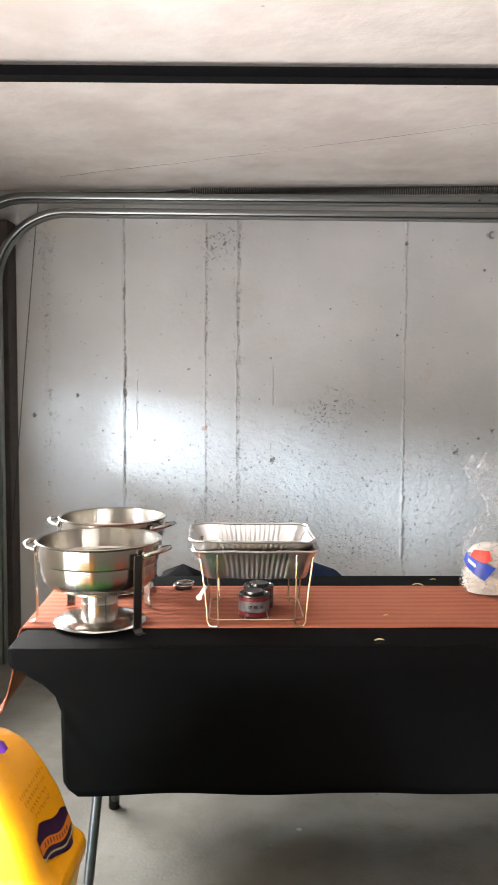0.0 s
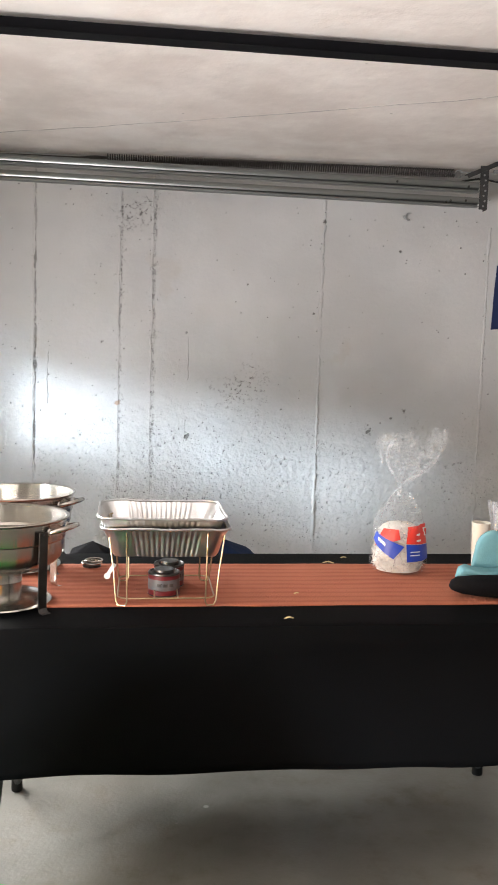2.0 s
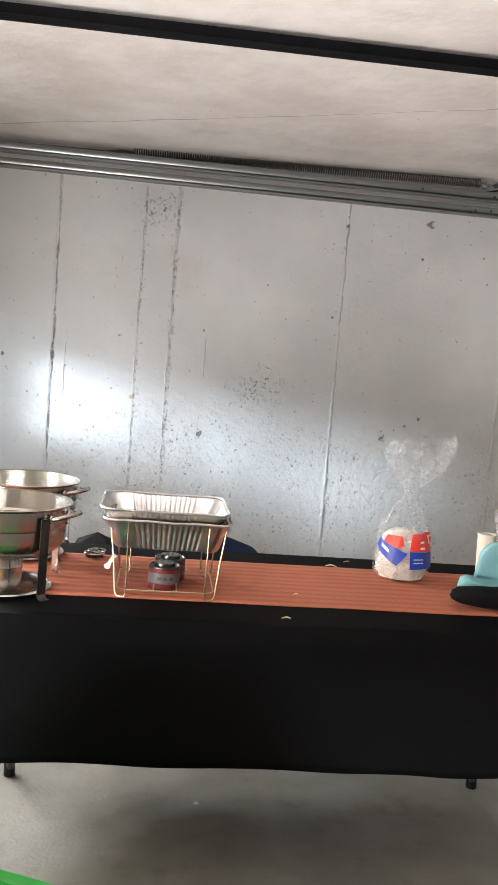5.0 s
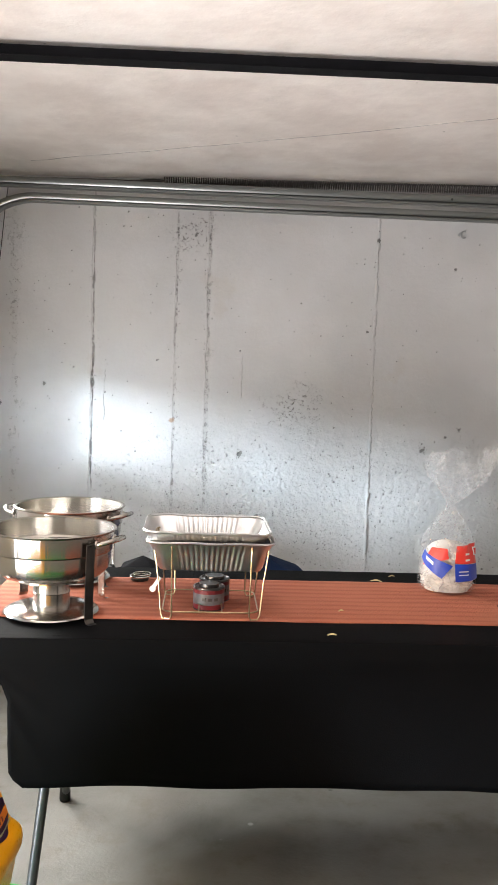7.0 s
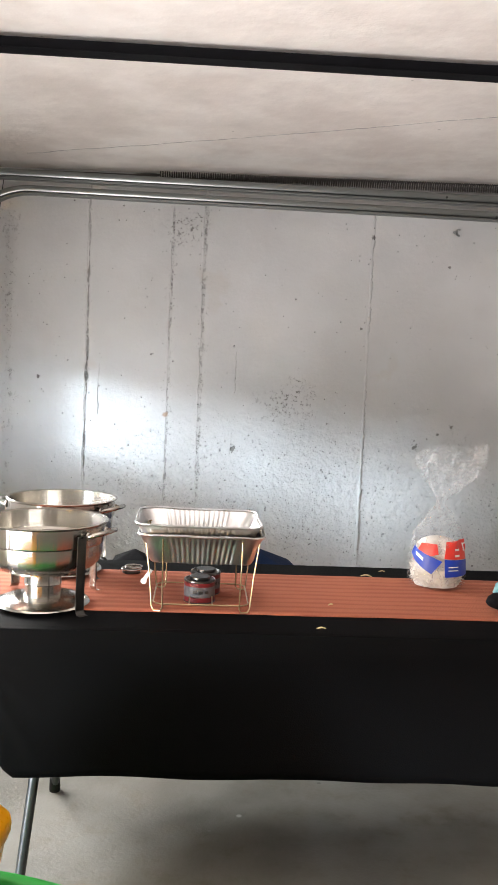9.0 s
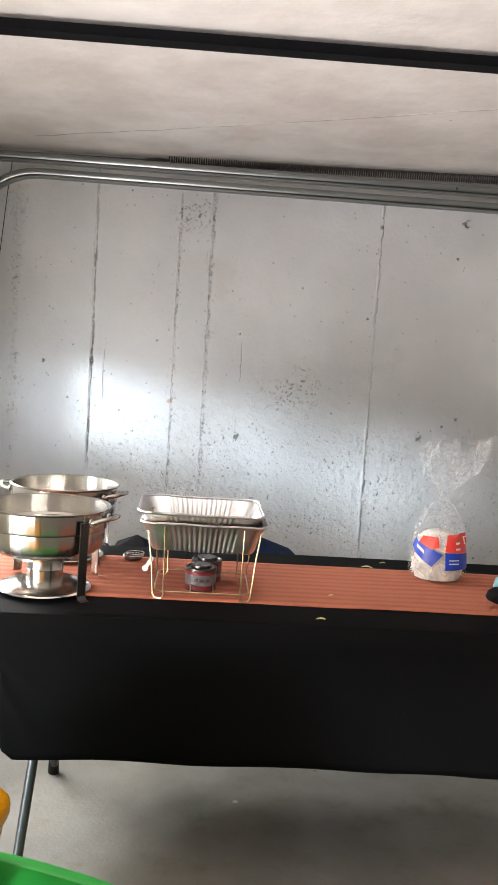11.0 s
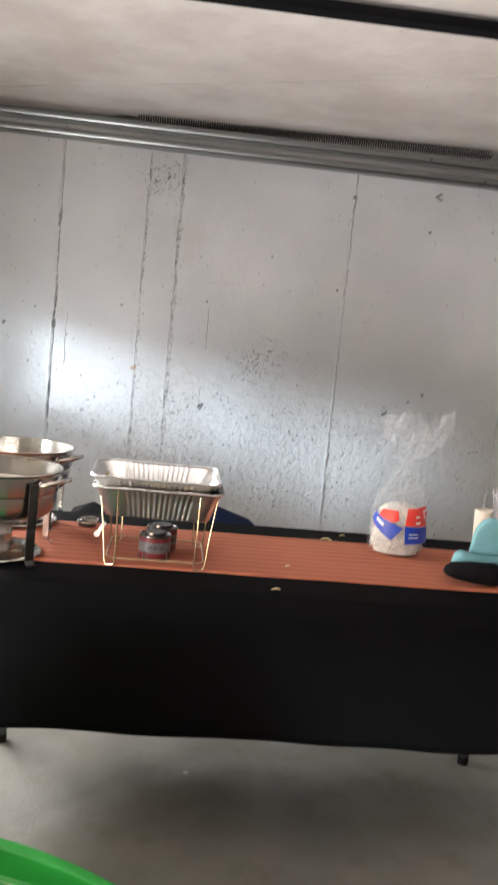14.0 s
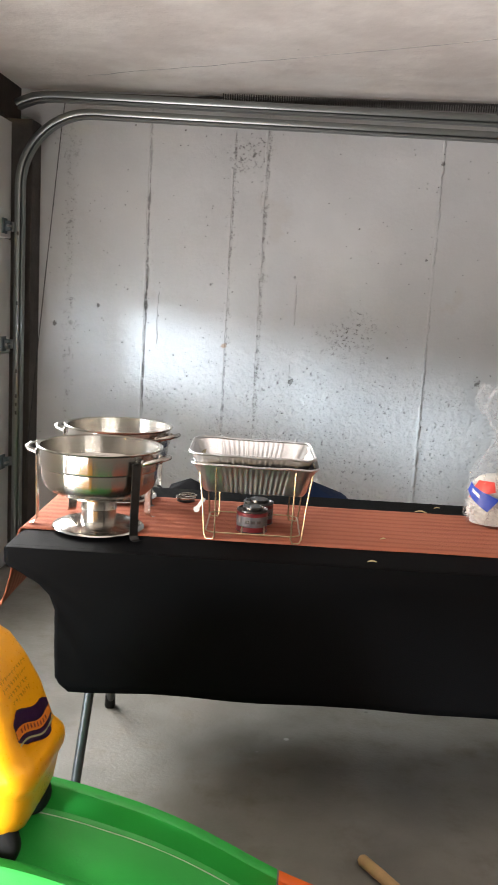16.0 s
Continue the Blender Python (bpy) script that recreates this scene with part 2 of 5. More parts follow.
def ceiling_material():
    m, k = node_material("ceiling_paint", 0.75)
    M = k.math
    swirl = k.noise(k.vec, 2.6, 6, 0.6)
    col = k.mix(k.smooth(swirl, 0.3, 0.7), (0.68, 0.62, 0.57), (0.84, 0.79, 0.74))
    col = k.mix(M("MULTIPLY", k.smooth(k.noise(k.vec, 5.0, 6, 0.65), 0.55, 0.75), 0.35), col, (0.60, 0.56, 0.52))
    col = k.mix(M("MULTIPLY", k.smooth(k.noise(k.vec, 1.7, 3), 0.56, 0.66), 0.5), col, (0.86, 0.83, 0.79))
    v = k.voronoi(k.vec, 7.0)
    col = k.mix(M("MULTIPLY", k.smooth(v.outputs["Distance"], 0.02, 0.05, 1.0, 0.0), k.smooth(k.noise(k.vec, 3.0, 2), 0.52, 0.58, 0.0, 0.6)), col, (0.30, 0.27, 0.24))
    m.node_tree.links.new(col, k.b.inputs["Base Color"])
    hh = M("ADD", swirl, M("MULTIPLY", k.noise(k.vec, 9.0, 3), 0.15))
    m.node_tree.links.new(k.bump(hh, 0.22, 0.05), k.b.inputs["Normal"])
    return m


wall_material(), floor_material(), ceiling_material()
mat("plain_wall", (0.52, 0.51, 0.49), 0.7, var=0.06, scale=2, bump=0.15, bscale=40)
mat("driveway", (0.42, 0.41, 0.39), 0.85, var=0.15, scale=1.5)
mat("dark_wood", (0.050, 0.042, 0.036), 0.7, var=0.3, scale=12, bump=0.3)
mat("brown_wood", (0.035, 0.022, 0.014), 0.7, var=0.3, scale=12, bump=0.3)
mat("door_steel", (0.72, 0.72, 0.70), 0.45, var=0.04, scale=3, bump=0.05, bscale=200)
mat("galvanised", (0.26, 0.275, 0.27), 0.33, 0.95, var=0.05, scale=5, bump=0.0)
mat("dull_zinc", (0.40, 0.41, 0.41), 0.5, 0.75, var=0.2, scale=30, bump=0.1)
mat("spring_steel", (0.07, 0.065, 0.06), 0.45, 0.6, var=0.3, scale=40)
mat("bracket_steel", (0.055, 0.055, 0.055), 0.5, 0.5, var=0.3, scale=40)
mat("black_rail", (0.004, 0.004, 0.005), 0.55, var=0.2, scale=10, bump=0.05, spec=0.06)
mat("black_rubber", (0.009, 0.009, 0.009), 0.6, var=0.25, scale=30, bump=0.15, spec=0.3)
mat("black_cable", (0.02, 0.02, 0.02), 0.5)
mat("blue_tape", (0.006, 0.02, 0.09), 0.55, var=0.12, scale=20, bump=0.1, bscale=120)
mat("glass_pane", (0.95, 0.96, 0.96), 0.02, spec=0.5)
gl = MATS["glass_pane"].node_tree.nodes["Principled BSDF"]
gl.inputs["Transmission Weight"].default_value = 1.0
mat("black_spandex", (0.0028, 0.0028, 0.003), 0.7, var=0.15, scale=5, bump=0.08, bscale=300, spec=0.05)
mat("stainless", (0.52, 0.495, 0.455), 0.25, 1.0, var=0.04, scale=4, bump=0.0, bscale=120)
for brushed in ("stainless",):
    t = MATS[brushed].node_tree
    tan = t.nodes.new("ShaderNodeTangent")
    tan.direction_type, tan.axis = "RADIAL", "Z"
    t.links.new(tan.outputs[0], t.nodes["Principled BSDF"].inputs["Tangent"])
    t.nodes["Principled BSDF"].inputs["Anisotropic"].default_value = 0.75
    t.nodes["Principled BSDF"].inputs["Anisotropic Rotation"].default_value = 0.25
    # faint upright waves left by spinning and polishing
    k = Nodes(MATS[brushed])
    tc = t.nodes.new("ShaderNodeTexCoord")
    flat = t.nodes.new("ShaderNodeVectorMath")
    flat.operation = "MULTIPLY"
    flat.inputs[1].default_value = (1, 1, 0.02)
    t.links.new(tc.outputs["Object"], flat.inputs[0])
    t.links.new(k.bump(k.noise(flat.outputs[0], 26.0, 3, 0.6), 0.5, 0.007), k.b.inputs["Normal"])
mat("stainless_brushed", (0.52, 0.50, 0.465), 0.17, 1.0, var=0.06, scale=4, bump=0.0, bscale=160)
mat("foil", (0.82, 0.82, 0.825), 0.31, 1.0, var=0.05, scale=14, bump=0.12, bscale=80)
mat("brass_wire", (0.50, 0.40, 0.24), 0.3, 1.0, var=0.15, scale=30)
mat("can_label", (0.13, 0.13, 0.135), 0.4, var=0.15, scale=60, bump=0.02)
mat("can_red", (0.17, 0.016, 0.02), 0.4, var=0.12, scale=50, bump=0.02)
mat("dark_metal", (0.10, 0.095, 0.09), 0.3, 0.9, var=0.2, scale=30)
mat("white_plastic", (0.80, 0.79, 0.76), 0.4, var=0.06, scale=20, bump=0.05)
mat("cutlery_white", (0.68, 0.66, 0.62), 0.35, var=0.15, scale=60, bump=0.3, bscale=120)
mat("print_red", (0.70, 0.045, 0.03), 0.35, var=0.06, scale=20, bump=0.1)
mat("print_blue", (0.012, 0.05, 0.42), 0.35, var=0.08, scale=20, bump=0.1)
mat("teal_knit", (0.16, 0.36, 0.40), 0.8, var=0.08, scale=25, bump=0.2, bscale=220)
mat("black_knit", (0.006, 0.006, 0.007), 0.85, var=0.2, scale=25, bump=0.2, bscale=220, spec=0.1)
mat("bucket_zinc", (0.46, 0.47, 0.47), 0.36, 0.85, var=0.22, scale=35, bump=0.05)
mat("bucket_rim", (0.55, 0.45, 0.25), 0.35, 0.8, var=0.1, scale=35)
mat("cream_paper", (0.74, 0.70, 0.60), 0.7, var=0.08, scale=20)
mat("grip_wood", (0.20, 0.095, 0.045), 0.45, var=0.35, scale=30, bump=0.1)
mat("mallet_wood", (0.55, 0.36, 0.17), 0.5, var=0.15, scale=25, bump=0.1)
mat("yellow_plastic", (0.86, 0.375, 0.006), 0.3, var=0.04, scale=10, bump=0.05, bscale=150, coat=0.15)
mat("green_plastic", (0.030, 0.38, 0.056), 0.36, var=0.06, scale=8, bump=0.06, bscale=150)
mat("orange_plastic", (0.83, 0.14, 0.016), 0.36, var=0.06, scale=8, bump=0.06, bscale=150)
mat("scuff", (0.45, 0.55, 0.40), 0.6, var=0.2, scale=60)
mat("purple_print", (0.035, 0.008, 0.045), 0.4, var=0.1)
mat("purple_plastic", (0.12, 0.03, 0.32), 0.35, var=0.05)
mat("orange_print", (0.75, 0.22, 0.02), 0.4, var=0.05)
mat("pale_green_print", (0.42, 0.45, 0.22), 0.4, var=0.05)
mat("marker_brown", (0.52, 0.25, 0.01), 0.6, var=0.1)
mat("navy_fabric", (0.008, 0.02, 0.06), 0.8, var=0.15, scale=9, bump=0.25, bscale=180, spec=0.15)
mat("dark_red_fabric", (0.12, 0.012, 0.012), 0.8, var=0.15, scale=9, bump=0.25, bscale=180)
mat("crumb", (0.62, 0.50, 0.25), 0.7, var=0.2, scale=80)
mat("clear_cutlery", (0.8, 0.8, 0.82), 0.12, var=0.02, alpha=0.22)
mat("smoked_cutlery", (0.30, 0.31, 0.33), 0.15, 0.4, var=0.1, alpha=0.7)
mat("hinge_steel", (0.16, 0.20, 0.22), 0.45, 0.7, var=0.25, scale=40)


def runner_material():
    m, k = node_material("woven_runner", 0.85)
    M = k.math
    bands = k.noise(k.vec, 3.0, 3)
    stripe = M("SINE", M("ADD", M("MULTIPLY", k.y, 150.0), M("MULTIPLY", bands, 5.0)))
    fine = M("SINE", M("MULTIPLY", k.y, 900.0))
    warp = M("SINE", M("ADD", M("MULTIPLY", k.x, 620.0), M("MULTIPLY", k.noise(k.vec, 60.0, 2), 3.0)))
    weave = M("MULTIPLY", fine, warp)
    col = k.mix(k.smooth(M("ADD", stripe, M("MULTIPLY", M("SUBTRACT", bands, 0.5), 4.0)), -1.2, 0.5), (0.365, 0.104, 0.060), (0.47, 0.155, 0.088))
    col = k.mix(k.smooth(weave, 0.2, 1.0, 0.0, 0.25), col, (0.62, 0.26, 0.16))
    m.node_tree.links.new(col, k.b.inputs["Base Color"])
    m.node_tree.links.new(k.bump(M("ADD", weave, M("MULTIPLY", stripe, 0.8)), 0.7, 0.002), k.b.inputs["Normal"])
    k.b.inputs["Specular IOR Level"].default_value = 0.25
    return m


film, k = node_material("film", 0.1)
# denser white lines along creases stand in for glints on the film
crease = k.math("ABSOLUTE", k.math("SUBTRACT", k.noise(k.vec, 26.0, 5, 0.6), 0.5))
crease_glint = k.smooth(crease, 0.0, 0.022, 0.30, 0.035)
k.b.inputs["Base Color"].default_value = (0.92, 0.92, 0.93, 1)
film.node_tree.links.new(crease_glint, k.b.inputs["Alpha"])
film.node_tree.links.new(k.bump(k.noise(k.vec, 30.0, 4), 0.8, 0.01), k.b.inputs["Normal"])
runner_material()
mat("table_plastic", (0.6, 0.6, 0.58), 0.55, var=0.05)
mat("leg_steel", (0.09, 0.092, 0.095), 0.4, 0.6, var=0.2, scale=25)

# ---- building helpers ----


def part(name, bm, material, parent=None, label="", smooth=False, sharp=40):
    """One mesh object out of a bmesh, under a thing or a part."""
    me = bpy.data.meshes.new(name)
    bmesh.ops.recalc_face_normals(bm, faces=bm.faces)
    if smooth:
        for f in bm.faces:
            f.smooth = True
        for e in bm.edges:
            if len(e.link_faces) == 2 and e.calc_face_angle(0) > radians(sharp):
                e.smooth = False
    bm.to_mesh(me)
    bm.free()
    if material:
        me.materials.append(MATS[material])
    ob = new(name, me)
    if parent is not None:
        ob.parent = parent
    if label:
        tagged(ob, label)
    return ob


def empty(name, m, label="", category="", group="", kind=""):
    ob = new(name)
    ob.empty_display_size = 0.05
    ob.matrix_basis = m
    return tagged(ob, label, category, group, kind)


def box(bm, x0, x1, y0, y1, z0, z1, bevel=0.0, m=None, seg=2):
    r = bmesh.ops.create_cube(bm, size=1.0)
    vs = r["verts"]
    bmesh.ops.scale(bm, vec=(x1 - x0, y1 - y0, z1 - z0), verts=vs)
    bmesh.ops.translate(bm, vec=((x0 + x1) / 2, (y0 + y1) / 2, (z0 + z1) / 2), verts=vs)
    if bevel:
        es = list({e for v in vs for e in v.link_edges})
        r = bmesh.ops.bevel(bm, geom=es, offset=bevel, segments=seg, affect="EDGES", profile=0.5)
        vs = list({v for f in r["faces"] for v in f.verts} | {v for v in vs if v.is_valid})
    if m is not None:
        bmesh.ops.transform(bm, matrix=m, verts=vs)
    return vs


def bbox(*a, **k):
    bm = bmesh.new()
    box(bm, *a, **k)
    return bm


def grid(bm, rows, closed=False, cap0=False, cap1=False):
    """Skins a list of rows of points."""
    vv = [[bm.verts.new(p) for p in row] for row in rows]
    n = len(vv[0])
    for a, b in zip(vv, vv[1:]):
        for i in range(n if closed else n - 1):
            j = (i + 1) % n
            bm.faces.new((a[i], a[j], b[j], b[i]))
    if cap0:
        bm.faces.new(vv[0][::-1])
    if cap1:
        bm.faces.new(vv[-1])
    return vv


def lathe(bm, prof, n=40, m=None, close_ends=False):
    """Turns a profile of (r, z) about z."""
    rows = [[Vector((r * math.cos(2 * math.pi * i / n), r * math.sin(2 * math.pi * i / n), z)) for i in range(n)] for r, z in prof]
    if m is not None:
        rows = [[m @ p for p in row] for row in rows]
    return grid(bm, rows, True, close_ends, close_ends)


def tube(bm, pts, r, n=8, closed=False):
    """A round bar along points; r may be a list."""
    pts = [Vector(p) for p in pts]
    rows = []
    last = None
    for i, p in enumerate(pts):
        a = pts[i - 1] if i else (pts[-1] if closed else p)
        b = pts[i + 1] if i + 1 < len(pts) else (pts[0] if closed else p)
        d = (b - a).normalized()
        if last is None:
            u = d.orthogonal().normalized()
        else:
            u = (last - d * last.dot(d)).normalized()
        last = u
        w = d.cross(u)
        rr = r[i] if isinstance(r, (list, tuple)) else r
        rows.append([p + (u * math.cos(2 * math.pi * k / n) + w * math.sin(2 * math.pi * k / n)) * rr for k in range(n)])
    if closed:
        rows.append(rows[0])
        vv = [[bm.verts.new(p) for p in row] for row in rows[:-1]]
        for i in range(len(vv)):
            a, b = vv[i], vv[(i + 1) % len(vv)]
            for k in range(n):
                bm.faces.new((a[k], a[(k + 1) % n], b[(k + 1) % n], b[k]))
    else:
        grid(bm, rows, True, True, True)


def sweep(bm, pts, section, up=Vector((0, 1, 0))):
    """Carries an open or closed section [(a, b)] along points lying in a plane with normal up; a runs along up, b along the side."""
    pts = [Vector(p) for p in pts]
    rows = []
    for i, p in enumerate(pts):
        d = (pts[min(i + 1, len(pts) - 1)] - pts[max(i - 1, 0)]).normalized()
        side = d.cross(up).normalized()
        rows.append([p + up * a + side * b for a, b in section])
    grid(bm, rows, True, True, True)


def rounded_rect(w, d, r, n=6, z=0.0, cx=0.0, cy=0.0):
    out = []
    for sx, sy, a0 in ((1, 1, 0), (-1, 1, 90), (-1, -1, 180), (1, -1, 270)):
        for i in range(n + 1):
            a = radians(a0 + 90 * i / n)
            out.append(Vector((cx + sx * (w / 2 - r) + r * math.cos(a), cy + sy * (d / 2 - r) + r * math.sin(a), z)))
    return out


# ---- the garage ----
WALL_Y, CEIL, LEFT, RIGHT, BACK = 4.15, 2.32, -1.27, 4.6, -3.6


def structure(name, bm, material, label, category, smooth=False):
    return tagged(part(name, bm, material, smooth=smooth), label, category, kind="structure")


structure("floor", bbox(LEFT - 0.14, RIGHT, BACK, WALL_Y, -0.15, 0), "concrete_floor", "worn grey concrete garage floor with stains", "floor")
structure("wall_north", bbox(LEFT - 0.3, RIGHT + 0.2, WALL_Y, WALL_Y + 0.2, -0.15, 2.6), "painted_concrete", "white painted board-formed concrete wall with cracks and pits", "wall")
structure("ceiling", bbox(LEFT - 0.3, RIGHT + 0.2, BACK - 0.2, WALL_Y, CEIL, CEIL + 0.2), "ceiling_paint", "off-white trowelled plaster garage ceiling", "ceiling")
structure("wall_east", bbox(RIGHT, RIGHT + 0.2, BACK, WALL_Y, -0.15, CEIL), "plain_wall", "plain painted side wall of the garage", "wall")
structure("wall_south", bbox(LEFT - 0.3, RIGHT + 0.2, BACK - 0.2, BACK, -0.15, CEIL), "plain_wall", "plain painted rear wall of the garage", "wall")
# left wall: two door openings, the far one closed
DOOR0, DOOR1, BAY0, BAY1, HEAD = 1.45, 4.03, -1.10, 1.39, 2.16
structure("wall_west", bbox(LEFT - 0.26, LEFT - 0.06, BAY1, DOOR0, -0.15, HEAD), "plain_wall", "painted pier between two garage doors", "wall")
structure("wall_west_corner", bbox(LEFT - 0.26, LEFT - 0.06, BACK, BAY0, -0.15, HEAD), "plain_wall", "painted wall beside the open garage door", "wall")
structure("lintel", bbox(LEFT - 0.26, LEFT - 0.085, BACK, WALL_Y, HEAD, CEIL), "brown_wood", "dark brown timber header above the garage doors", "lintel")
structure("door_jamb", bbox(LEFT - 0.26, LEFT + 0.018, DOOR1, WALL_Y, -0.15, HEAD - 0.002, bevel=0.004), "dark_wood", "dark timber jamb beside the garage door", "door jamb")
# unseen ground outside, added to throw daylight into the garage
structure("ground", bbox(-60, LEFT - 0.14, -60, 60, -0.25, -0.03), "driveway", "unseen pale concrete driveway, added to bounce light", "ground")

# ---- the folding table (u along its length, v across, from its left front corner) ----
TABLE = pose(-0.575, 2.03, 0, 0, 0, 4.3)
TOP = 0.74
L, D = 1.86, 0.75


def on_table(u, v, z=TOP, turn=0.0):
    return TABLE @ pose(u, v, z, 0, 0, turn)


def table_cover():
    """A fitted stretch cover: taut top, sides drawn in towards the legs, hem a little wavy."""
    bm = bmesh.new()
    rows = []
    keys = [(0.0, 0.000), (0.003, 0.001), (0.010, 0.001), (0.040, 0.002), (0.050, 0.008), (0.065, 0.030), (0.09, 0.060), (0.12, 0.080), (0.16, 0.090), (0.26, 0.090), (0.335, 0.092), (0.355, 0.100), (0.375, 0.116)]
    levels = []
    for (d0, i0), (d1, i1) in zip(keys, keys[1:]):
        steps = max(1, round((d1 - d0) / 0.014))
        levels += [(d0 + (d1 - d0) * s / steps, i0 + (i1 - i0) * s / steps) for s in range(steps)]
    levels.append(keys[-1])
    n_u, n_v = 170, 40

    def fold(u, drop):
        """Creases drawn from the table corners towards the legs, and shallow sags between."""
        out = 0.0
        for c, s in ((0.0, 1), (L, -1)):
            for slope, amp, wide in ((0.62, 0.010, 0.014), (0.35, 0.007, 0.012), (1.15, 0.005, 0.02)):
                x = s * (u - c) - 0.05
                dist = (x - slope * (drop - 0.05)) / wide
                out -= amp * math.exp(-dist * dist) * min(1, max(0, drop - 0.05) * 14) * max(0, 1 - drop / 0.36)
        out -= 0.004 * math.sin(13 * drop + 2.3 * u) * math.sin(math.pi * u / L) * (drop > 0.05)
        return out
    for drop, inset in levels:
        row = []
        z = TOP - drop
        first = drop == 0
        e = 0.012 if first else 0.0
        u0, u1 = inset * 1.42 + e, L - inset * 1.42 - e
        v0, v1 = inset * 0.12 + e, D - inset * 0.12 - e
        sag = 0.012 * (drop / 0.375)
        for i in range(n_u):
            f = i / n_u
            w = noise.noise((f * 7, drop * 4, 1.3)) * sag
            row.append((u0 + (u1 - u0) * f, v0 + fold(u0 + (u1 - u0) * f, drop) + 0.5 * w + 0.02 * (drop / 0.375) * math.sin(math.pi * f), z + (0.6 * w if drop > 0.3 else 0) - 0.012 * math.sin(math.pi * f) * (drop > 0.3)))
        for i in range(n_v):
            f = i / n_v
            w = noise.noise((f * 4, drop * 4, 7.3)) * sag
            row.append((u1 - w - 0.10 * drop * math.sin(math.pi * f), v0 + (v1 - v0) * f, z + 0.05 * (drop / 0.375) ** 2 * math.sin(math.pi * f)))
        for i in range(n_u):
            f = i / n_u
            row.append((u1 + (u0 - u1) * f, v1, z))
        for i in range(n_v):
            f = i / n_v
            w = noise.noise((f * 4, drop * 4, 3.3)) * sag
            row.append((u0 + w + 0.10 * drop * math.sin(math.pi * f), v1 + (v0 - v1) * f, z + 0.05 * (drop / 0.375) ** 2 * math.sin(math.pi * f)))
        rows.append([Vector(p) for p in row])
    cover = empty("table_cover", TABLE, "black stretch fabric cover over the folding table", "table cover")
    bm.faces.new([bm.verts.new(p) for p in rows[0]])
    panels = [part("top_panel", bm, "black_spandex", cover)]
    stops = [0, n_u, n_u + n_v, 2 * n_u + n_v, 2 * n_u + 2 * n_v]
    for a0, a1 in zip(stops, stops[1:]):
        bm = bmesh.new()
        grid(bm, [[row[i % len(row)] for i in range(a0, a1 + 1)] for row in rows])
        panels.append(part("skirt_panel", bm, "black_spandex", cover, smooth=True, sharp=60))
    for ob in panels:
        s = ob.modifiers.new("thickness", "SOLIDIFY")
        s.thickness, s.offset = 0.002, -1
    return cover


def folding_table():
    t = empty("folding_table", TABLE, "folding banquet table under a black cover, steel legs", "table")
    part("tabletop", bbox(0.012, L - 0.012, 0.012, D - 0.012, TOP - 0.045, TOP - 0.004, bevel=0.01), "table_plastic", t)
    for u in (0.165, L - 0.165):
        side = -1 if u < 1 else 1
        for v0, v1 in ((0.27, 0.105), (0.47, 0.64)):
            bm = bmesh.new()
            tube(bm, [(u - side * 0.055, v0, TOP - 0.05), (u - side * 0.045, v0 + (v1 - v0) * 0.25, 0.55), (u, v1, 0.012)], 0.0135, 12)
            leg = part("leg", bm, "leg_steel", t, smooth=True)
            bm = bmesh.new()
            lathe(bm, [(0.0, 0.0), (0.017, 0.0), (0.018, 0.006), (0.0165, 0.045), (0.0, 0.046)], 16, pose(u, v1, 0))
            part("rubber_foot", bm, "black_rubber", leg, smooth=True)
        bm = bmesh.new()
        tube(bm, [(u, 0.22, 0.40), (u, 0.55, 0.40)], 0.009, 10)
        part("stretcher", bm, "leg_steel", t, smooth=True)
    return t


folding_table()
table_cover()

# ---- door track ----
TRACK_Y = 3.97


def arc(cx, cz, r, a0, a1, n=14):
    return [Vector((cx + r * math.cos(radians(a0 + (a1 - a0) * i / n)), TRACK_Y, cz + r * math.sin(radians(a0 + (a1 - a0) * i / n)))) for i in range(n + 1)]


# C section of a rail: a is depth towards the wall, b the height
def rail_section(h=0.052, d=0.025):
    """Rolled track: a bowed face above a groove with a thin lip under it, and a hollow back."""
    q = h / 2
    return [(-d - 0.004, q), (-d - 0.009, q * 0.6), (-d - 0.010, q * 0.05), (-d - 0.007, -q * 0.28), (-d + 0.008, -q * 0.42), (-d + 0.008, -q + 0.005),
            (-d - 0.008, -q + 0.005), (-d - 0.008, -q + 0.001), (-d - 0.006, -q), (0.002, -q), (0.002, -q + 0.003), (-d + 0.012, -q + 0.003),
            (-d + 0.012, q - 0.003), (0.002, q - 0.003), (0.002, q)]


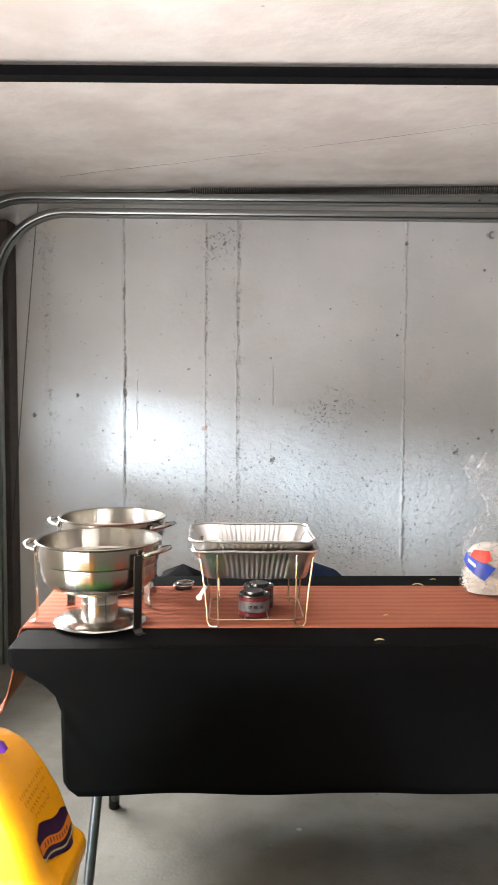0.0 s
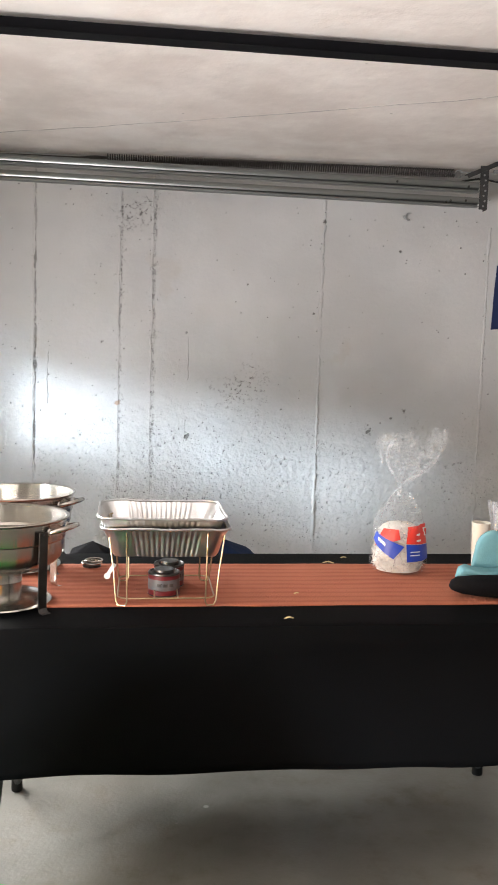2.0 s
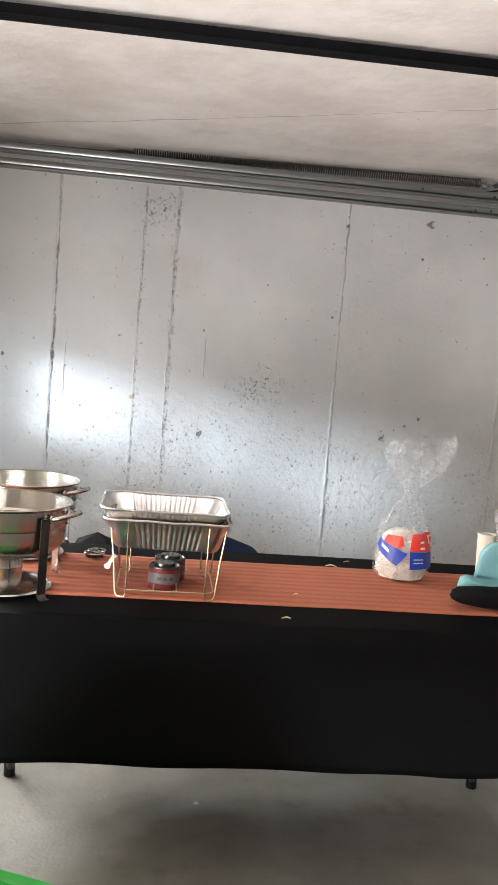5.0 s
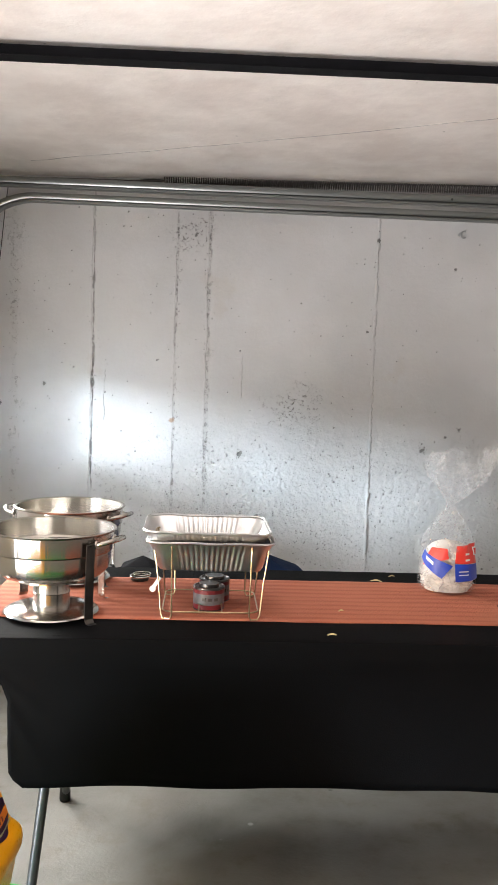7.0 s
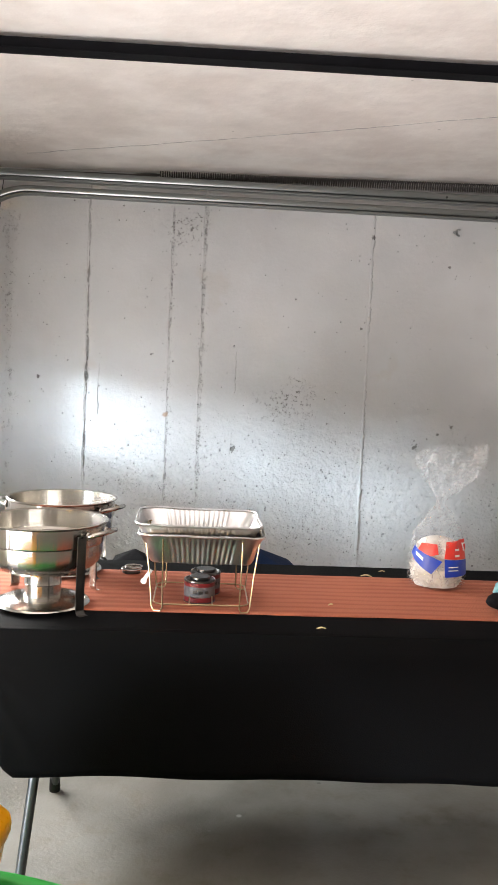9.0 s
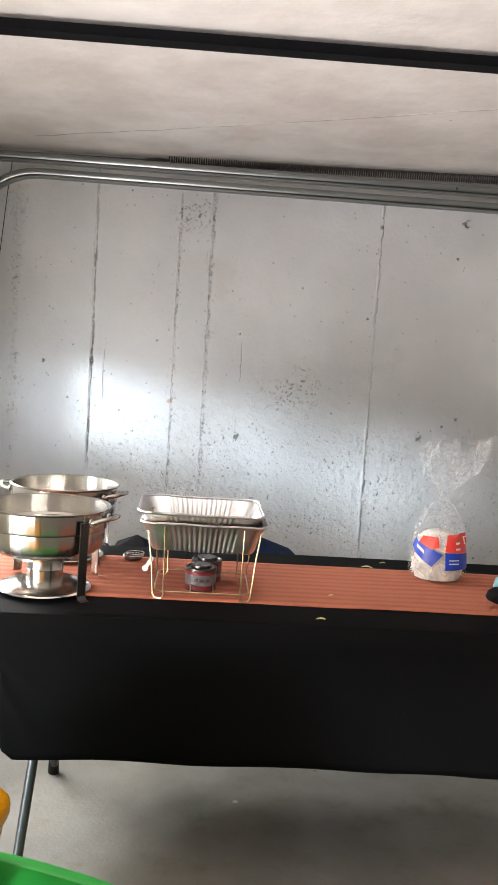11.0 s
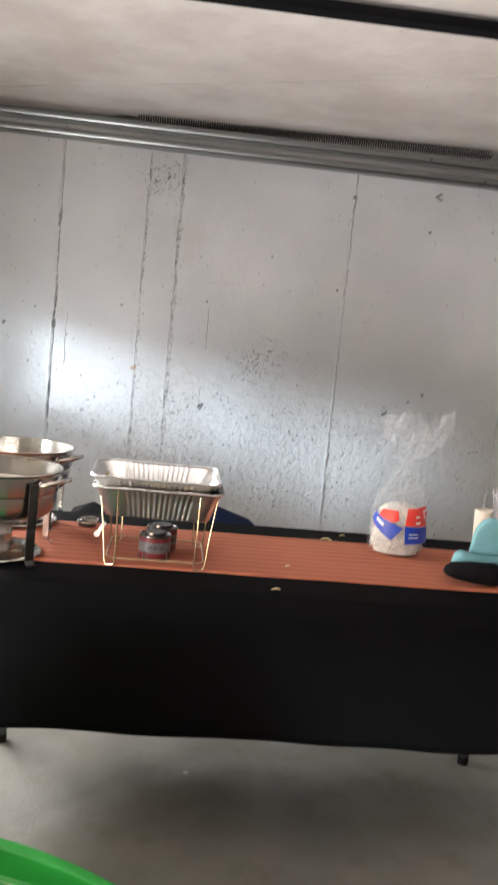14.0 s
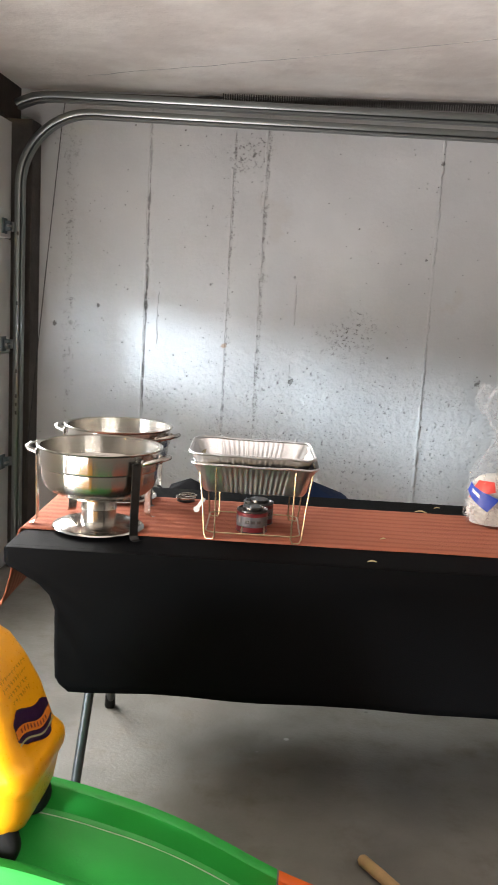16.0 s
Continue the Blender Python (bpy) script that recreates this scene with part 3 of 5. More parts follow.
def door_track():
    t = empty("door_track", pose(0, 0, 0), "galvanised double low-headroom garage door track", "door track")
    end, rise = 1.33, 0.016
    low, up = 2.136, 2.203

    def sloped(x, z):
        return Vector((x, TRACK_Y, z + (end - x) * rise))

    r = 0.33
    top = sloped(-0.95, low).z
    bm = bmesh.new()
    pts = [Vector((-1.28, TRACK_Y, 0.02)), Vector((-1.28, TRACK_Y, top - r))] + arc(-0.95, top - r, r, 180, 90, 22)[1:] + [sloped(end, low)]
    sweep(bm, pts, rail_section(0.042))
    part("lower_rail", bm, "galvanised", t, smooth=True, sharp=30)
    bm = bmesh.new()
    pts = [sloped(-1.30, up - 0.045), sloped(-1.27, up - 0.030), sloped(-1.22, up - 0.012), sloped(-1.16, up - 0.002), sloped(-1.08, up), sloped(end, up)]
    sweep(bm, pts, rail_section(0.046))
    part("upper_rail", bm, "galvanised", t, smooth=True, sharp=30)
    for x, z in ((1.20, low), (1.27, low + 0.004), (1.28, up), (0.95, up + 0.004), (1.18, low - 0.006)):
        bm = bmesh.new()
        p = sloped(x, z)
        lathe(bm, [(0.0, 0.003), (0.005, 0.003), (0.006, 0.0)], 10, pose(p.x, TRACK_Y - 0.0335, p.z, 90))
        part("bolt", bm, "bracket_steel", t, smooth=True)
    for z in (1.62, 1.30, 0.98, 0.86, 0.82, 0.78):
        bm = bmesh.new()
        box(bm, -1.285, -1.277, TRACK_Y - 0.0364, TRACK_Y - 0.0340, z, z + 0.018)
        part("slot", bm, "bracket_steel", t)
    return t


door_track()
rail = empty("opener_rail", pose(0.2, 2.608, 2.285, 0, 0, 3.2), "black steel garage door opener rail below the ceiling", "opener rail")
part("rail_body", bbox(-1.40, 4.1, -0.023, 0.023, -0.013, 0.016, bevel=0.003), "black_rail", rail)
part("rail_flange", bbox(-1.40, 4.1, -0.028, 0.028, -0.0165, -0.0125, bevel=0.0015), "black_rail", rail)
for x in (-1.35, 3.2):
    part("hanger", bbox(x, x + 0.03, -0.003, 0.003, 0.017, 0.036), "bracket_steel", rail)

# ---- garage door, spring and small fittings ----


def garage_door():
    d = empty("garage_door", pose(0, 0, 0), "closed white sectional garage door with a row of panes", "garage door", kind="structure")
    y0, y1, xa, xb, h = 1.46, 4.02, -1.392, -1.348, 0.535
    panes = ((3.00, 3.62), (2.36, 2.95), (1.72, 2.31))
    for i in range(4):
        z0, z1 = i * h + 0.004, (i + 1) * h - 0.002
        bm = bmesh.new()
        if i != 2:
            box(bm, xa, xb, y0, y1, z0, z1, bevel=0.004)
            panel = part("door_section", bm, "door_steel", d)
        else:
            w0, w1 = 1.07, 1.45
            box(bm, xa, xb, y0, y1, z0, w0)
            box(bm, xa, xb, y0, y1, w1, z1)
            ys = sorted([y0, y1] + [y for p in panes for y in p])
            for a, b in zip(ys[::2], ys[1::2]):
                box(bm, xa, xb, a, b, w0, w1)
            panel = part("door_section", bm, "door_steel", d)
            for a, b in panes:
                bm = bmesh.new()
                t = 0.018
                box(bm, xb + 0.002, xb + 0.012, a - t, b + t, w0 - t, w0)
                box(bm, xb + 0.002, xb + 0.012, a - t, b + t, w1, w1 + t)
                box(bm, xb + 0.002, xb + 0.012, a - t, a, w0, w1)
                box(bm, xb + 0.002, xb + 0.012, b, b + t, w0, w1)
                part("pane_frame", bm, "door_steel", panel)
                pane = part("pane", bbox(xa + 0.018, xa + 0.022, a, b, w0, w1), "glass_pane", panel)
                pane.visible_shadow = False
    for z in (0.545, 1.115, 1.66):
        bm = bmesh.new()
        box(bm, -1.347, -1.338, 3.90, 3.955, z - 0.035, z + 0.035, bevel=0.003)
        box(bm, -1.345, -1.315, 3.925, 3.95, z - 0.022, z + 0.022, bevel=0.005)
        hinge = part("hinge", bm, "hinge_steel", d)
        bm = bmesh.new()
        tube(bm, [(-1.318, 3.90, z), (-1.318, 3.955, z)], 0.006, 10)
        lathe(bm, [(0.0, -0.006), (0.02, -0.006), (0.023, 0.0), (0.02, 0.006), (0.0, 0.006)], 16, pose(-1.318, 3.962, z, 90))
        part("roller", bm, "dull_zinc", hinge, smooth=True)
    return d


garage_door()


def sun_block_door():
    """Unseen, half-raised next-bay door added to block sun: sections with a rounded bottom seal."""
    d = empty("garage_door", pose(0, 0, 0), "unseen half-raised garage door, added to block the sun", "garage door", kind="structure")
    for z0, z1 in ((1.07, 1.60), (1.604, 2.15)):
        part("door_section", bbox(-1.47, -1.43, BAY0 - 0.05, BAY1 + 0.05, z0, z1, bevel=0.004), "door_steel", d)
    bm = bmesh.new()
    tube(bm, [(-1.45, BAY0 - 0.05, 1.06), (-1.45, BAY1 + 0.05, 1.06)], 0.016, 10)
    part("bottom_seal", bm, "black_rubber", d, smooth=True)
    return d


sun_block_door()


def track_bracket():
    b = empty("track_bracket", pose(0, 0, 0), "dark perforated steel angle bracket holding the track end", "bracket")
    bm = bmesh.new()
    box(bm, 1.333, 1.372, TRACK_Y - 0.03, TRACK_Y - 0.026, 2.105, 2.30, bevel=0.001)
    box(bm, 1.368, 1.372, TRACK_Y - 0.026, TRACK_Y + 0.02, 2.105, 2.30)
    part("upright", bm, "bracket_steel", b)
    for i in range(8):
        bm = bmesh.new()
        lathe(bm, [(0.0, 0.0), (0.0045, 0.0), (0.0045, 0.0016), (0.0, 0.0016)], 10, pose(1.352 + 0.006 * (i % 2), TRACK_Y - 0.0305, 2.12 + 0.023 * i, 90))
        part("hole", bm, "dull_zinc", b)
    bm = bmesh.new()
    box(bm, -0.03, 0.13, -0.004, 0.0, -0.010, 0.010, bevel=0.001, m=pose(1.30, TRACK_Y - 0.032, 2.262, 0, -24, 0))
    box(bm, -0.03, 0.13, 0.0, 0.03, 0.007, 0.010, m=pose(1.30, TRACK_Y - 0.032, 2.262, 0, -24, 0))
    part("cross_angle", bm, "bracket_steel", b)
    bm = bmesh.new()
    tube(bm, [(1.39, TRACK_Y - 0.04, 2.272), (1.43, TRACK_Y - 0.04, 2.278)], 0.008, 8)
    part("bolt", bm, "dull_zinc", b, smooth=True)


track_bracket()


def extension_spring():
    s = empty("extension_spring", pose(0, 0, 0), "long dark steel extension spring above the door track", "spring")
    y, z, r = 4.04, 2.284, 0.0175
    x0, x1, turns = -0.37, 1.24, 150
    bm = bmesh.new()
    pts = []
    for i in range(turns * 8 + 1):
        f = i / (turns * 8)
        a = 2 * math.pi * i / 8
        pts.append((x0 + (x1 - x0) * f, y + r * math.cos(a), z + r * math.sin(a)))
    tube(bm, pts, 0.0032, 4)
    part("coil", bm, "spring_steel", s, smooth=True)
    bm = bmesh.new()
    tube(bm, [(1.262 + 0.017 * math.cos(2 * math.pi * i / 16), y, z - 0.002 + 0.017 * math.sin(2 * math.pi * i / 16)) for i in range(16)], 0.004, 6, closed=True)
    tube(bm, [(1.275, y, z), (1.31, y - 0.06, z - 0.004)], 0.004, 6)
    part("eye_bolt", bm, "dull_zinc", s, smooth=True)
    bm = bmesh.new()
    tube(bm, [(x0, y, z), (-0.42, y, z), (-0.5, y, z - 0.004), (-1.15, 4.02, z - 0.005)], [0.006, 0.009, 0.005, 0.003], 6)
    part("spring_rod", bm, "spring_steel", s, smooth=True)


extension_spring()


def wire(name, pts, r, material, label, category):
    bm = bmesh.new()
    tube(bm, pts, r, 6)
    return tagged(part(name, bm, material, smooth=True), label, category)


wire("lift_cable", [(-1.085, 3.995, 2.26), (-1.103, 3.995, 2.116), (-1.17, 3.99, 1.4), (-1.233, 3.985, 0.69), (-1.275, 3.98, 0.2)], 0.0022, "black_cable", "thin steel lift cable of the garage door", "cable")
wire("extension_cable", [(1.05, 4.08, 2.225), (1.14, 4.07, 2.228), (1.25, 4.06, 2.246), (1.36, 4.06, 2.268), (1.43, 4.12, 2.278), (1.55, 4.135, 2.262), (1.75, 4.138, 2.25), (2.2, 4.138, 2.27)], 0.0045, "black_cable", "black extension cable running along the wall top", "cable")

bm = bmesh.new()
tube(bm, [(1.057 + 0.013 * math.cos(radians(a)), WALL_Y - 0.014, 2.094 + 0.016 * math.sin(radians(a))) for a in range(50, 311, 20)], 0.0032, 6)
lathe(bm, [(0.0, 0.0), (0.008, 0.0), (0.008, 0.016), (0.0, 0.016)], 10, pose(1.041, WALL_Y, 2.096, 90))
tagged(part("wall_hook", bm, "dull_zinc", smooth=True), "small painted metal hook screwed into the wall", "hook")

bm = bmesh.new()
rows = []
for i in range(9):
    f = i / 8
    z = 1.572 + 0.31 * f
    c = 1.515 + 0.012 * f + 0.001 * math.sin(9 * f)
    rows.append([Vector((c - 0.021, WALL_Y - 0.001, z)), Vector((c - 0.021, WALL_Y - 0.0022, z)), Vector((c + 0.021, WALL_Y - 0.0022, z + 0.003)), Vector((c + 0.021, WALL_Y - 0.001, z + 0.003))])
grid(bm, rows, True, True, True)
tagged(part("tape_strip", bm, "blue_tape"), "strip of dark blue masking tape on the wall", "tape")


def ridge(x, z0, z1, wide, high, seed, name="formwork_ridge"):
    """A raised, broken seam left by the formwork boards."""
    bm = bmesh.new()
    rows = []
    n = int((z1 - z0) / 0.006)
    for i in range(n + 1):
        z = z0 + (z1 - z0) * i / n
        c = x + 0.006 * noise.noise((z * 6, seed, 0))
        worn = min(1.0, max(0.3, 0.8 + 1.2 * noise.noise((z * 4.3, seed, 8.2))))
        c += 0.003 * noise.noise((z * 45, seed, 9.4))
        h = max(0.0004, high * worn * (0.6 + 0.7 * noise.noise((z * 17, seed, 3.1)) + 0.5 * noise.noise((z * 70, seed, 2.2))))
        w = wide * (0.75 + 0.5 * noise.noise((z * 13, seed, 5.7)) + 0.5 * noise.noise((z * 60, seed, 6.6)))
        rows.append([Vector((c - w, WALL_Y + 0.001, z)), Vector((c - w * 0.4, WALL_Y - h, z)), Vector((c + w * 0.4, WALL_Y - h * 0.9, z)), Vector((c + w, WALL_Y + 0.001, z))])
    grid(bm, rows)
    ob = part(name, bm, "painted_concrete", smooth=True, sharp=80)
    return tagged(ob, "raised painted formwork seam on the concrete wall", "wall seam", kind="structure")


ridge(0.655, 0.02, 2.18, 0.011, 0.016, 1.0)
ridge(1.462, 0.02, 2.06, 0.010, 0.012, 2.0)
ridge(-0.725, 0.70, 2.30, 0.007, 0.004, 3.0)
ridge(-0.318, 0.6, 2.0, 0.007, 0.004, 4.0)
ridge(-0.162, 0.6, 2.30, 0.009, 0.005, 5.0)
ridge(0.018, 1.28, 1.50, 0.006, 0.010, 6.0)
ridge(0.005, 0.98, 1.09, 0.006, 0.006, 7.0)
ridge(-0.655, 1.15, 1.40, 0.006, 0.009, 8.0)
bm = bmesh.new()
lathe(bm, [(0.0, 0.008), (0.004, 0.007), (0.006, 0.003), (0.006, 0.0)], 10, pose(0.006, WALL_Y, 1.508, 90))
tagged(part("nail", bm, "dull_zinc", smooth=True), "rusty nail head in the concrete wall", "nail")

# thin crack across the ceiling
bm = bmesh.new()
rows = []
for i in range(61):
    f = i / 60
    x, y = -0.95 + 2.3 * f, 3.88 - 0.93 * f + 0.03 * math.sin(3 * f) + 0.014 * noise.noise((f * 14, 0, 0)) + 0.008 * noise.noise((f * 40, 2, 0))
    w = 0.0014 + 0.0025 * abs(noise.noise((f * 30, 4, 0)))
    rows.append([Vector((x, y - w, CEIL + 0.001)), Vector((x, y - w, CEIL - 0.0015)), Vector((x, y + w, CEIL - 0.0015)), Vector((x, y + w, CEIL + 0.001))])
grid(bm, rows, True, True, True)
mat("crack_dark", (0.42, 0.39, 0.36), 0.8, var=0.3, scale=20)
tagged(part("ceiling_crack", bm, "crack_dark"), "hairline crack running across the plaster ceiling", "crack", kind="structure")

# ---- things on the table ----


def table_runner():
    bm = bmesh.new()
    v0, v1, n = 0.150, 0.585, 14
    path = [(-0.062, 0.497), (-0.049, 0.501), (-0.037, 0.52), (-0.027, 0.56), (-0.018, 0.612), (-0.012, 0.67), (-0.009, 0.72), (-0.004, 0.737)]
    path += [(0.0, 0.7415)] + [(0.004 + 1.84 * i / 60, 0.742) for i in range(61)]
    rows = []
    for k, (u, z) in enumerate(path):
        row = []
        for j in range(n + 1):
            v = v0 + (v1 - v0) * j / n
            hang = max(0.0, (0.735 - z))
            uu = u - hang * 0.10 * (0.6 + 0.4 * math.sin(5 * v))
            zz = z + (0.0012 * noise.noise((u * 4, v * 9, 2)) if hang == 0 else 0)
            row.append(Vector((uu, v + 0.002 * noise.noise((u * 6, v, 5)) + hang * 0.15 * (0.37 - v), zz + 0.001)))
        rows.append(row)
    t = empty("table_runner", TABLE, "terracotta woven table runner hanging over the table end", "table runner")
    bm.free()
    for name, lo, hi in (("hanging_end", 0, 9), ("runner_cloth", 8, len(rows))):
        bm = bmesh.new()
        grid(bm, rows[lo:hi])
        ob = part(name, bm, "woven_runner", t, smooth=True, sharp=80)
        s = ob.modifiers.new("thickness", "SOLIDIFY")
        s.thickness, s.offset = 0.003, 1
    return t


table_runner()
SURF = 0.7465


def chafing_dish():
    c = empty("chafing_dish", pose(-0.398, 2.245, SURF + 0.003, 0, 0, 0), "round stainless steel chafing dish, open, on a stand", "chafing dish", "chafing dishes")
    R = 0.160
    bm = bmesh.new()
    lathe(bm, [(R + 0.004, 0.222), (R + 0.006, 0.2205), (R + 0.004, 0.217), (R - 0.002, 0.214), (R - 0.003, 0.170), (R - 0.005, 0.166), (R - 0.007, 0.164), (R - 0.008, 0.140), (R - 0.014, 0.118), (R - 0.030, 0.102), (R - 0.055, 0.095), (0.06, 0.093), (0.0, 0.093)], 72)
    lathe(bm, [(R + 0.004, 0.222), (R - 0.003, 0.2195), (R - 0.005, 0.170), (R - 0.010, 0.164), (R - 0.010, 0.140), (R - 0.017, 0.119), (R - 0.033, 0.104), (R - 0.055, 0.098), (0.06, 0.096), (0.0, 0.096)], 72)
    bmesh.ops.remove_doubles(bm, verts=bm.verts, dist=0.0003)
    part("pan", bm, "stainless", c, "polished stainless steel pan", smooth=True, sharp=35)
    for a in (176, -18):
        bm = bmesh.new()
        m = pose(0, 0, 0, 0, 0, a)
        tube(bm, [m @ Vector(p) for p in ((R - 0.002, -0.045, 0.196), (R + 0.02, -0.044, 0.202), (R + 0.032, -0.030, 0.206), (R + 0.036, 0.0, 0.207), (R + 0.032, 0.030, 0.206), (R + 0.02, 0.044, 0.202), (R - 0.002, 0.045, 0.196))], 0.0065, 10)
        for s in (-1, 1):
            lathe(bm, [(0.0, 0.004), (0.010, 0.003), (0.012, 0.0)], 12, m @ pose(R - 0.003, s * 0.045, 0.196, 0, 90, 0))
        part("handle", bm, "stainless", c, smooth=True)
    # frame ring and four legs
    bm = bmesh.new()
    rows = []
    for i in range(64):
        a = 2 * math.pi * i / 64
        rows.append([Vector((r * math.cos(a), r * math.sin(a), z)) for r, z in ((0.085, 0.088), (0.098, 0.088), (0.098, 0.092), (0.085, 0.092))])
    rows.append(rows[0])
    grid(bm, rows, True)
    part("frame_ring", bm, "stainless_brushed", c, smooth=True)
    for a in (-42, 50, 132, 186):
        bm = bmesh.new()
        m = pose(0, 0, 0, 0, 0, a)
        w = 0.0125
        prof = [(R + 0.022, 0.0015), (R + 0.010, 0.003), (R + 0.004, 0.012), (R + 0.004, 0.06), (R + 0.006, 0.14), (R + 0.008, 0.20)]
        rows = [[m @ Vector((r - 0.001, -w, z)), m @ Vector((r + 0.001, -w, z)), m @ Vector((r + 0.001, w, z)), m @ Vector((r - 0.001, w, z))] for r, z in prof]
        grid(bm, rows, True, True, True)
        # the front strap's dark reflection is put into its colour
        part("leg", bm, "dark_metal" if a == -42 else "stainless", c, "steel leg strap coloured for its dark reflection" if a == -42 else "", smooth=True, sharp=30)
    bm = bmesh.new()
    lathe(bm, [(0.0, 0.020), (0.05, 0.020), (0.075, 0.018), (0.100, 0.013), (0.116, 0.008), (0.121, 0.005), (0.123, 0.002), (0.119, 0.0005), (0.0, 0.0005)], 56)
    part("base_plate", bm, "stainless_brushed", c, smooth=True, sharp=50)
    bm = bmesh.new()
    lathe(bm, [(0.047, 0.018), (0.047, 0.050), (0.0485, 0.0515), (0.0475, 0.053), (0.0475, 0.080), (0.050, 0.082), (0.048, 0.0835), (0.045, 0.081), (0.044, 0.030), (0.0, 0.030)], 40)
    holder = part("fuel_holder", bm, "stainless", c, smooth=True, sharp=35)
    bm = bmesh.new()
    lathe(bm, [(0.0, 0.072), (0.020, 0.072), (0.024, 0.070), (0.041, 0.071), (0.041, 0.031), (0.0, 0.031)], 32)
    part("fuel_can", bm, "dark_metal", holder, smooth=True)
    return c


dish = chafing_dish()
copy_thing(dish, pose(-0.438, 2.600, SURF + 0.006, 0, 0, 0))


def pan_ring(w, d, r, z, rib=0.0, n=12, side=26):
    """Points round a rounded rectangle, with ribs pressed into the straight sides."""
    out = []
    for k, (sx, sy, a0) in enumerate(((1, 1, 0), (-1, 1, 90), (-1, -1, 180), (1, -1, 270))):
        for i in range(n + 1):
            a = radians(a0 + 90 * i / n)
            out.append(Vector((sx * (w / 2 - r) + r * math.cos(a), sy * (d / 2 - r) + r * math.sin(a), z)))
        a = out[-1]
        b = [Vector((-(w / 2 - r), d / 2, z)), Vector((-w / 2, -(d / 2 - r), z)), Vector(((w / 2 - r), -d / 2, z)), Vector((w / 2, d / 2 - r, z))][k]
        nrm = [Vector((0, 1, 0)), Vector((-1, 0, 0)), Vector((0, -1, 0)), Vector((1, 0, 0))][k]
        count = side * 4
        for i in range(1, count):
            f = i / count
            ribf = rib * (0.5 - 0.5 * math.cos(2 * math.pi * f * 17)) if 0.12 < f < 0.88 else 0.0
            out.append(a.lerp(b, f) - nrm * ribf)
    return out


def foil_pan(name, m, label, dent):
    bm = bmesh.new()
    W, Dp = 0.336, 0.266
    rows = [pan_ring(W - 0.003, Dp - 0.003, 0.042, -0.003), pan_ring(W, Dp, 0.042, 0.0), pan_ring(W - 0.002, Dp - 0.002, 0.042, 0.003), pan_ring(W - 0.006, Dp - 0.006, 0.041, 0.003),
            pan_ring(W - 0.009, Dp - 0.009, 0.040, 0.000), pan_ring(W - 0.016, Dp - 0.014, 0.038, -0.005, 0.0015), pan_ring(W - 0.042, Dp - 0.040, 0.034, -0.034, 0.003),
            pan_ring(W - 0.060, Dp - 0.058, 0.032, -0.068, 0.003), pan_ring(W - 0.070, Dp - 0.066, 0.030, -0.076, 0.001), pan_ring(W - 0.12, Dp - 0.12, 0.02, -0.078)]
    for row in rows:
        for p in row:
            p.z += dent * 0.003 * noise.noise((p.x * 14, p.y * 14, dent))
            p.x += dent * 0.002 * noise.noise((p.y * 25, p.z * 30, dent + 3))
            p.y += dent * 0.003 * noise.noise((p.x * 22, p.z * 30, dent + 7))
    bm.free()
    pan = empty(name, m, label, "foil pan", "foil pans")
    for piece, lo, hi in (("rim", 0, 5), ("tray", 4, len(rows))):
        bm = bmesh.new()
        grid(bm, rows[lo:hi], True, cap1=piece == "tray")
        ob = part(piece, bm, "foil", pan, smooth=True, sharp=50)
        s = ob.modifiers.new("thickness", "SOLIDIFY")
        s.thickness, s.offset = 0.0005, 1
    return pan


PAN = pose(0.012, 2.340, SURF, 0, 0, 4.3)


def wire_rack():
    r = empty("wire_rack", PAN, "brass-coloured wire chafing rack on the runner", "wire rack")
    z = 0.196
    w, d = 0.308, 0.246
    bm = bmesh.new()
    tube(bm, [(p.x, p.y, z) for p in rounded_rect(w, d, 0.03)], 0.0025, 8, closed=True)
    part("top_ring", bm, "brass_wire", r, smooth=True)
    bm = bmesh.new()
    tube(bm, [(p.x, p.y, 0.018) for p in rounded_rect(0.25, 0.226, 0.03)], 0.002, 8, closed=True)
    part("lower_ring", bm, "brass_wire", r, smooth=True)
    for sx in (-1, 1):
        for sy in (-1, 1):
            bm = bmesh.new()
            tube(bm, [(sx * 0.150, sy * 0.100, z), (sx * 0.135, sy * 0.108, 0.09), (sx * 0.128, sy * 0.112, 0.012), (sx * 0.122, sy * 0.116, 0.002), (sx * 0.105, sy * 0.122, 0.002), (sx * 0.100, sy * 0.123, 0.012), (sx * 0.103, sy * 0.123, z)], 0.002, 8)
            part("leg", bm, "brass_wire", r, smooth=True)
        bm = bmesh.new()
        tube(bm, [(sx * 0.03, -0.113, 0.018), (sx * 0.03, 0.113, 0.018)], 0.002, 8)
        part("cross_wire", bm, "brass_wire", r, smooth=True)
        bm = bmesh.new()
        tube(bm, [(sx * 0.143, 0.100, 0.13), (sx * 0.10, 0.08, 0.105), (sx * 0.05, 0.05, 0.10)], 0.002, 8)
        part("fuel_wire", bm, "brass_wire", r, smooth=True)
    bm = bmesh.new()
    box(bm, -0.005, 0.005, -0.001, 0.001, -0.034, 0.0, bevel=0.0008, m=pose(-0.132, -0.10, 0.105, 0, 32, 0))
    lathe(bm, [(0.0, 0.0012), (0.008, 0.0012), (0.008, -0.0012), (0.0, -0.0012)], 16, pose(-0.151, -0.10, 0.074, 90))
    part("tag", bm, "white_plastic", r, "white plastic hang tag")
    return r


wire_rack()
foil_pan("foil_pan", PAN @ pose(-0.003, 0, 0.200), "ribbed aluminium foil pan resting in the wire rack", 0.6)
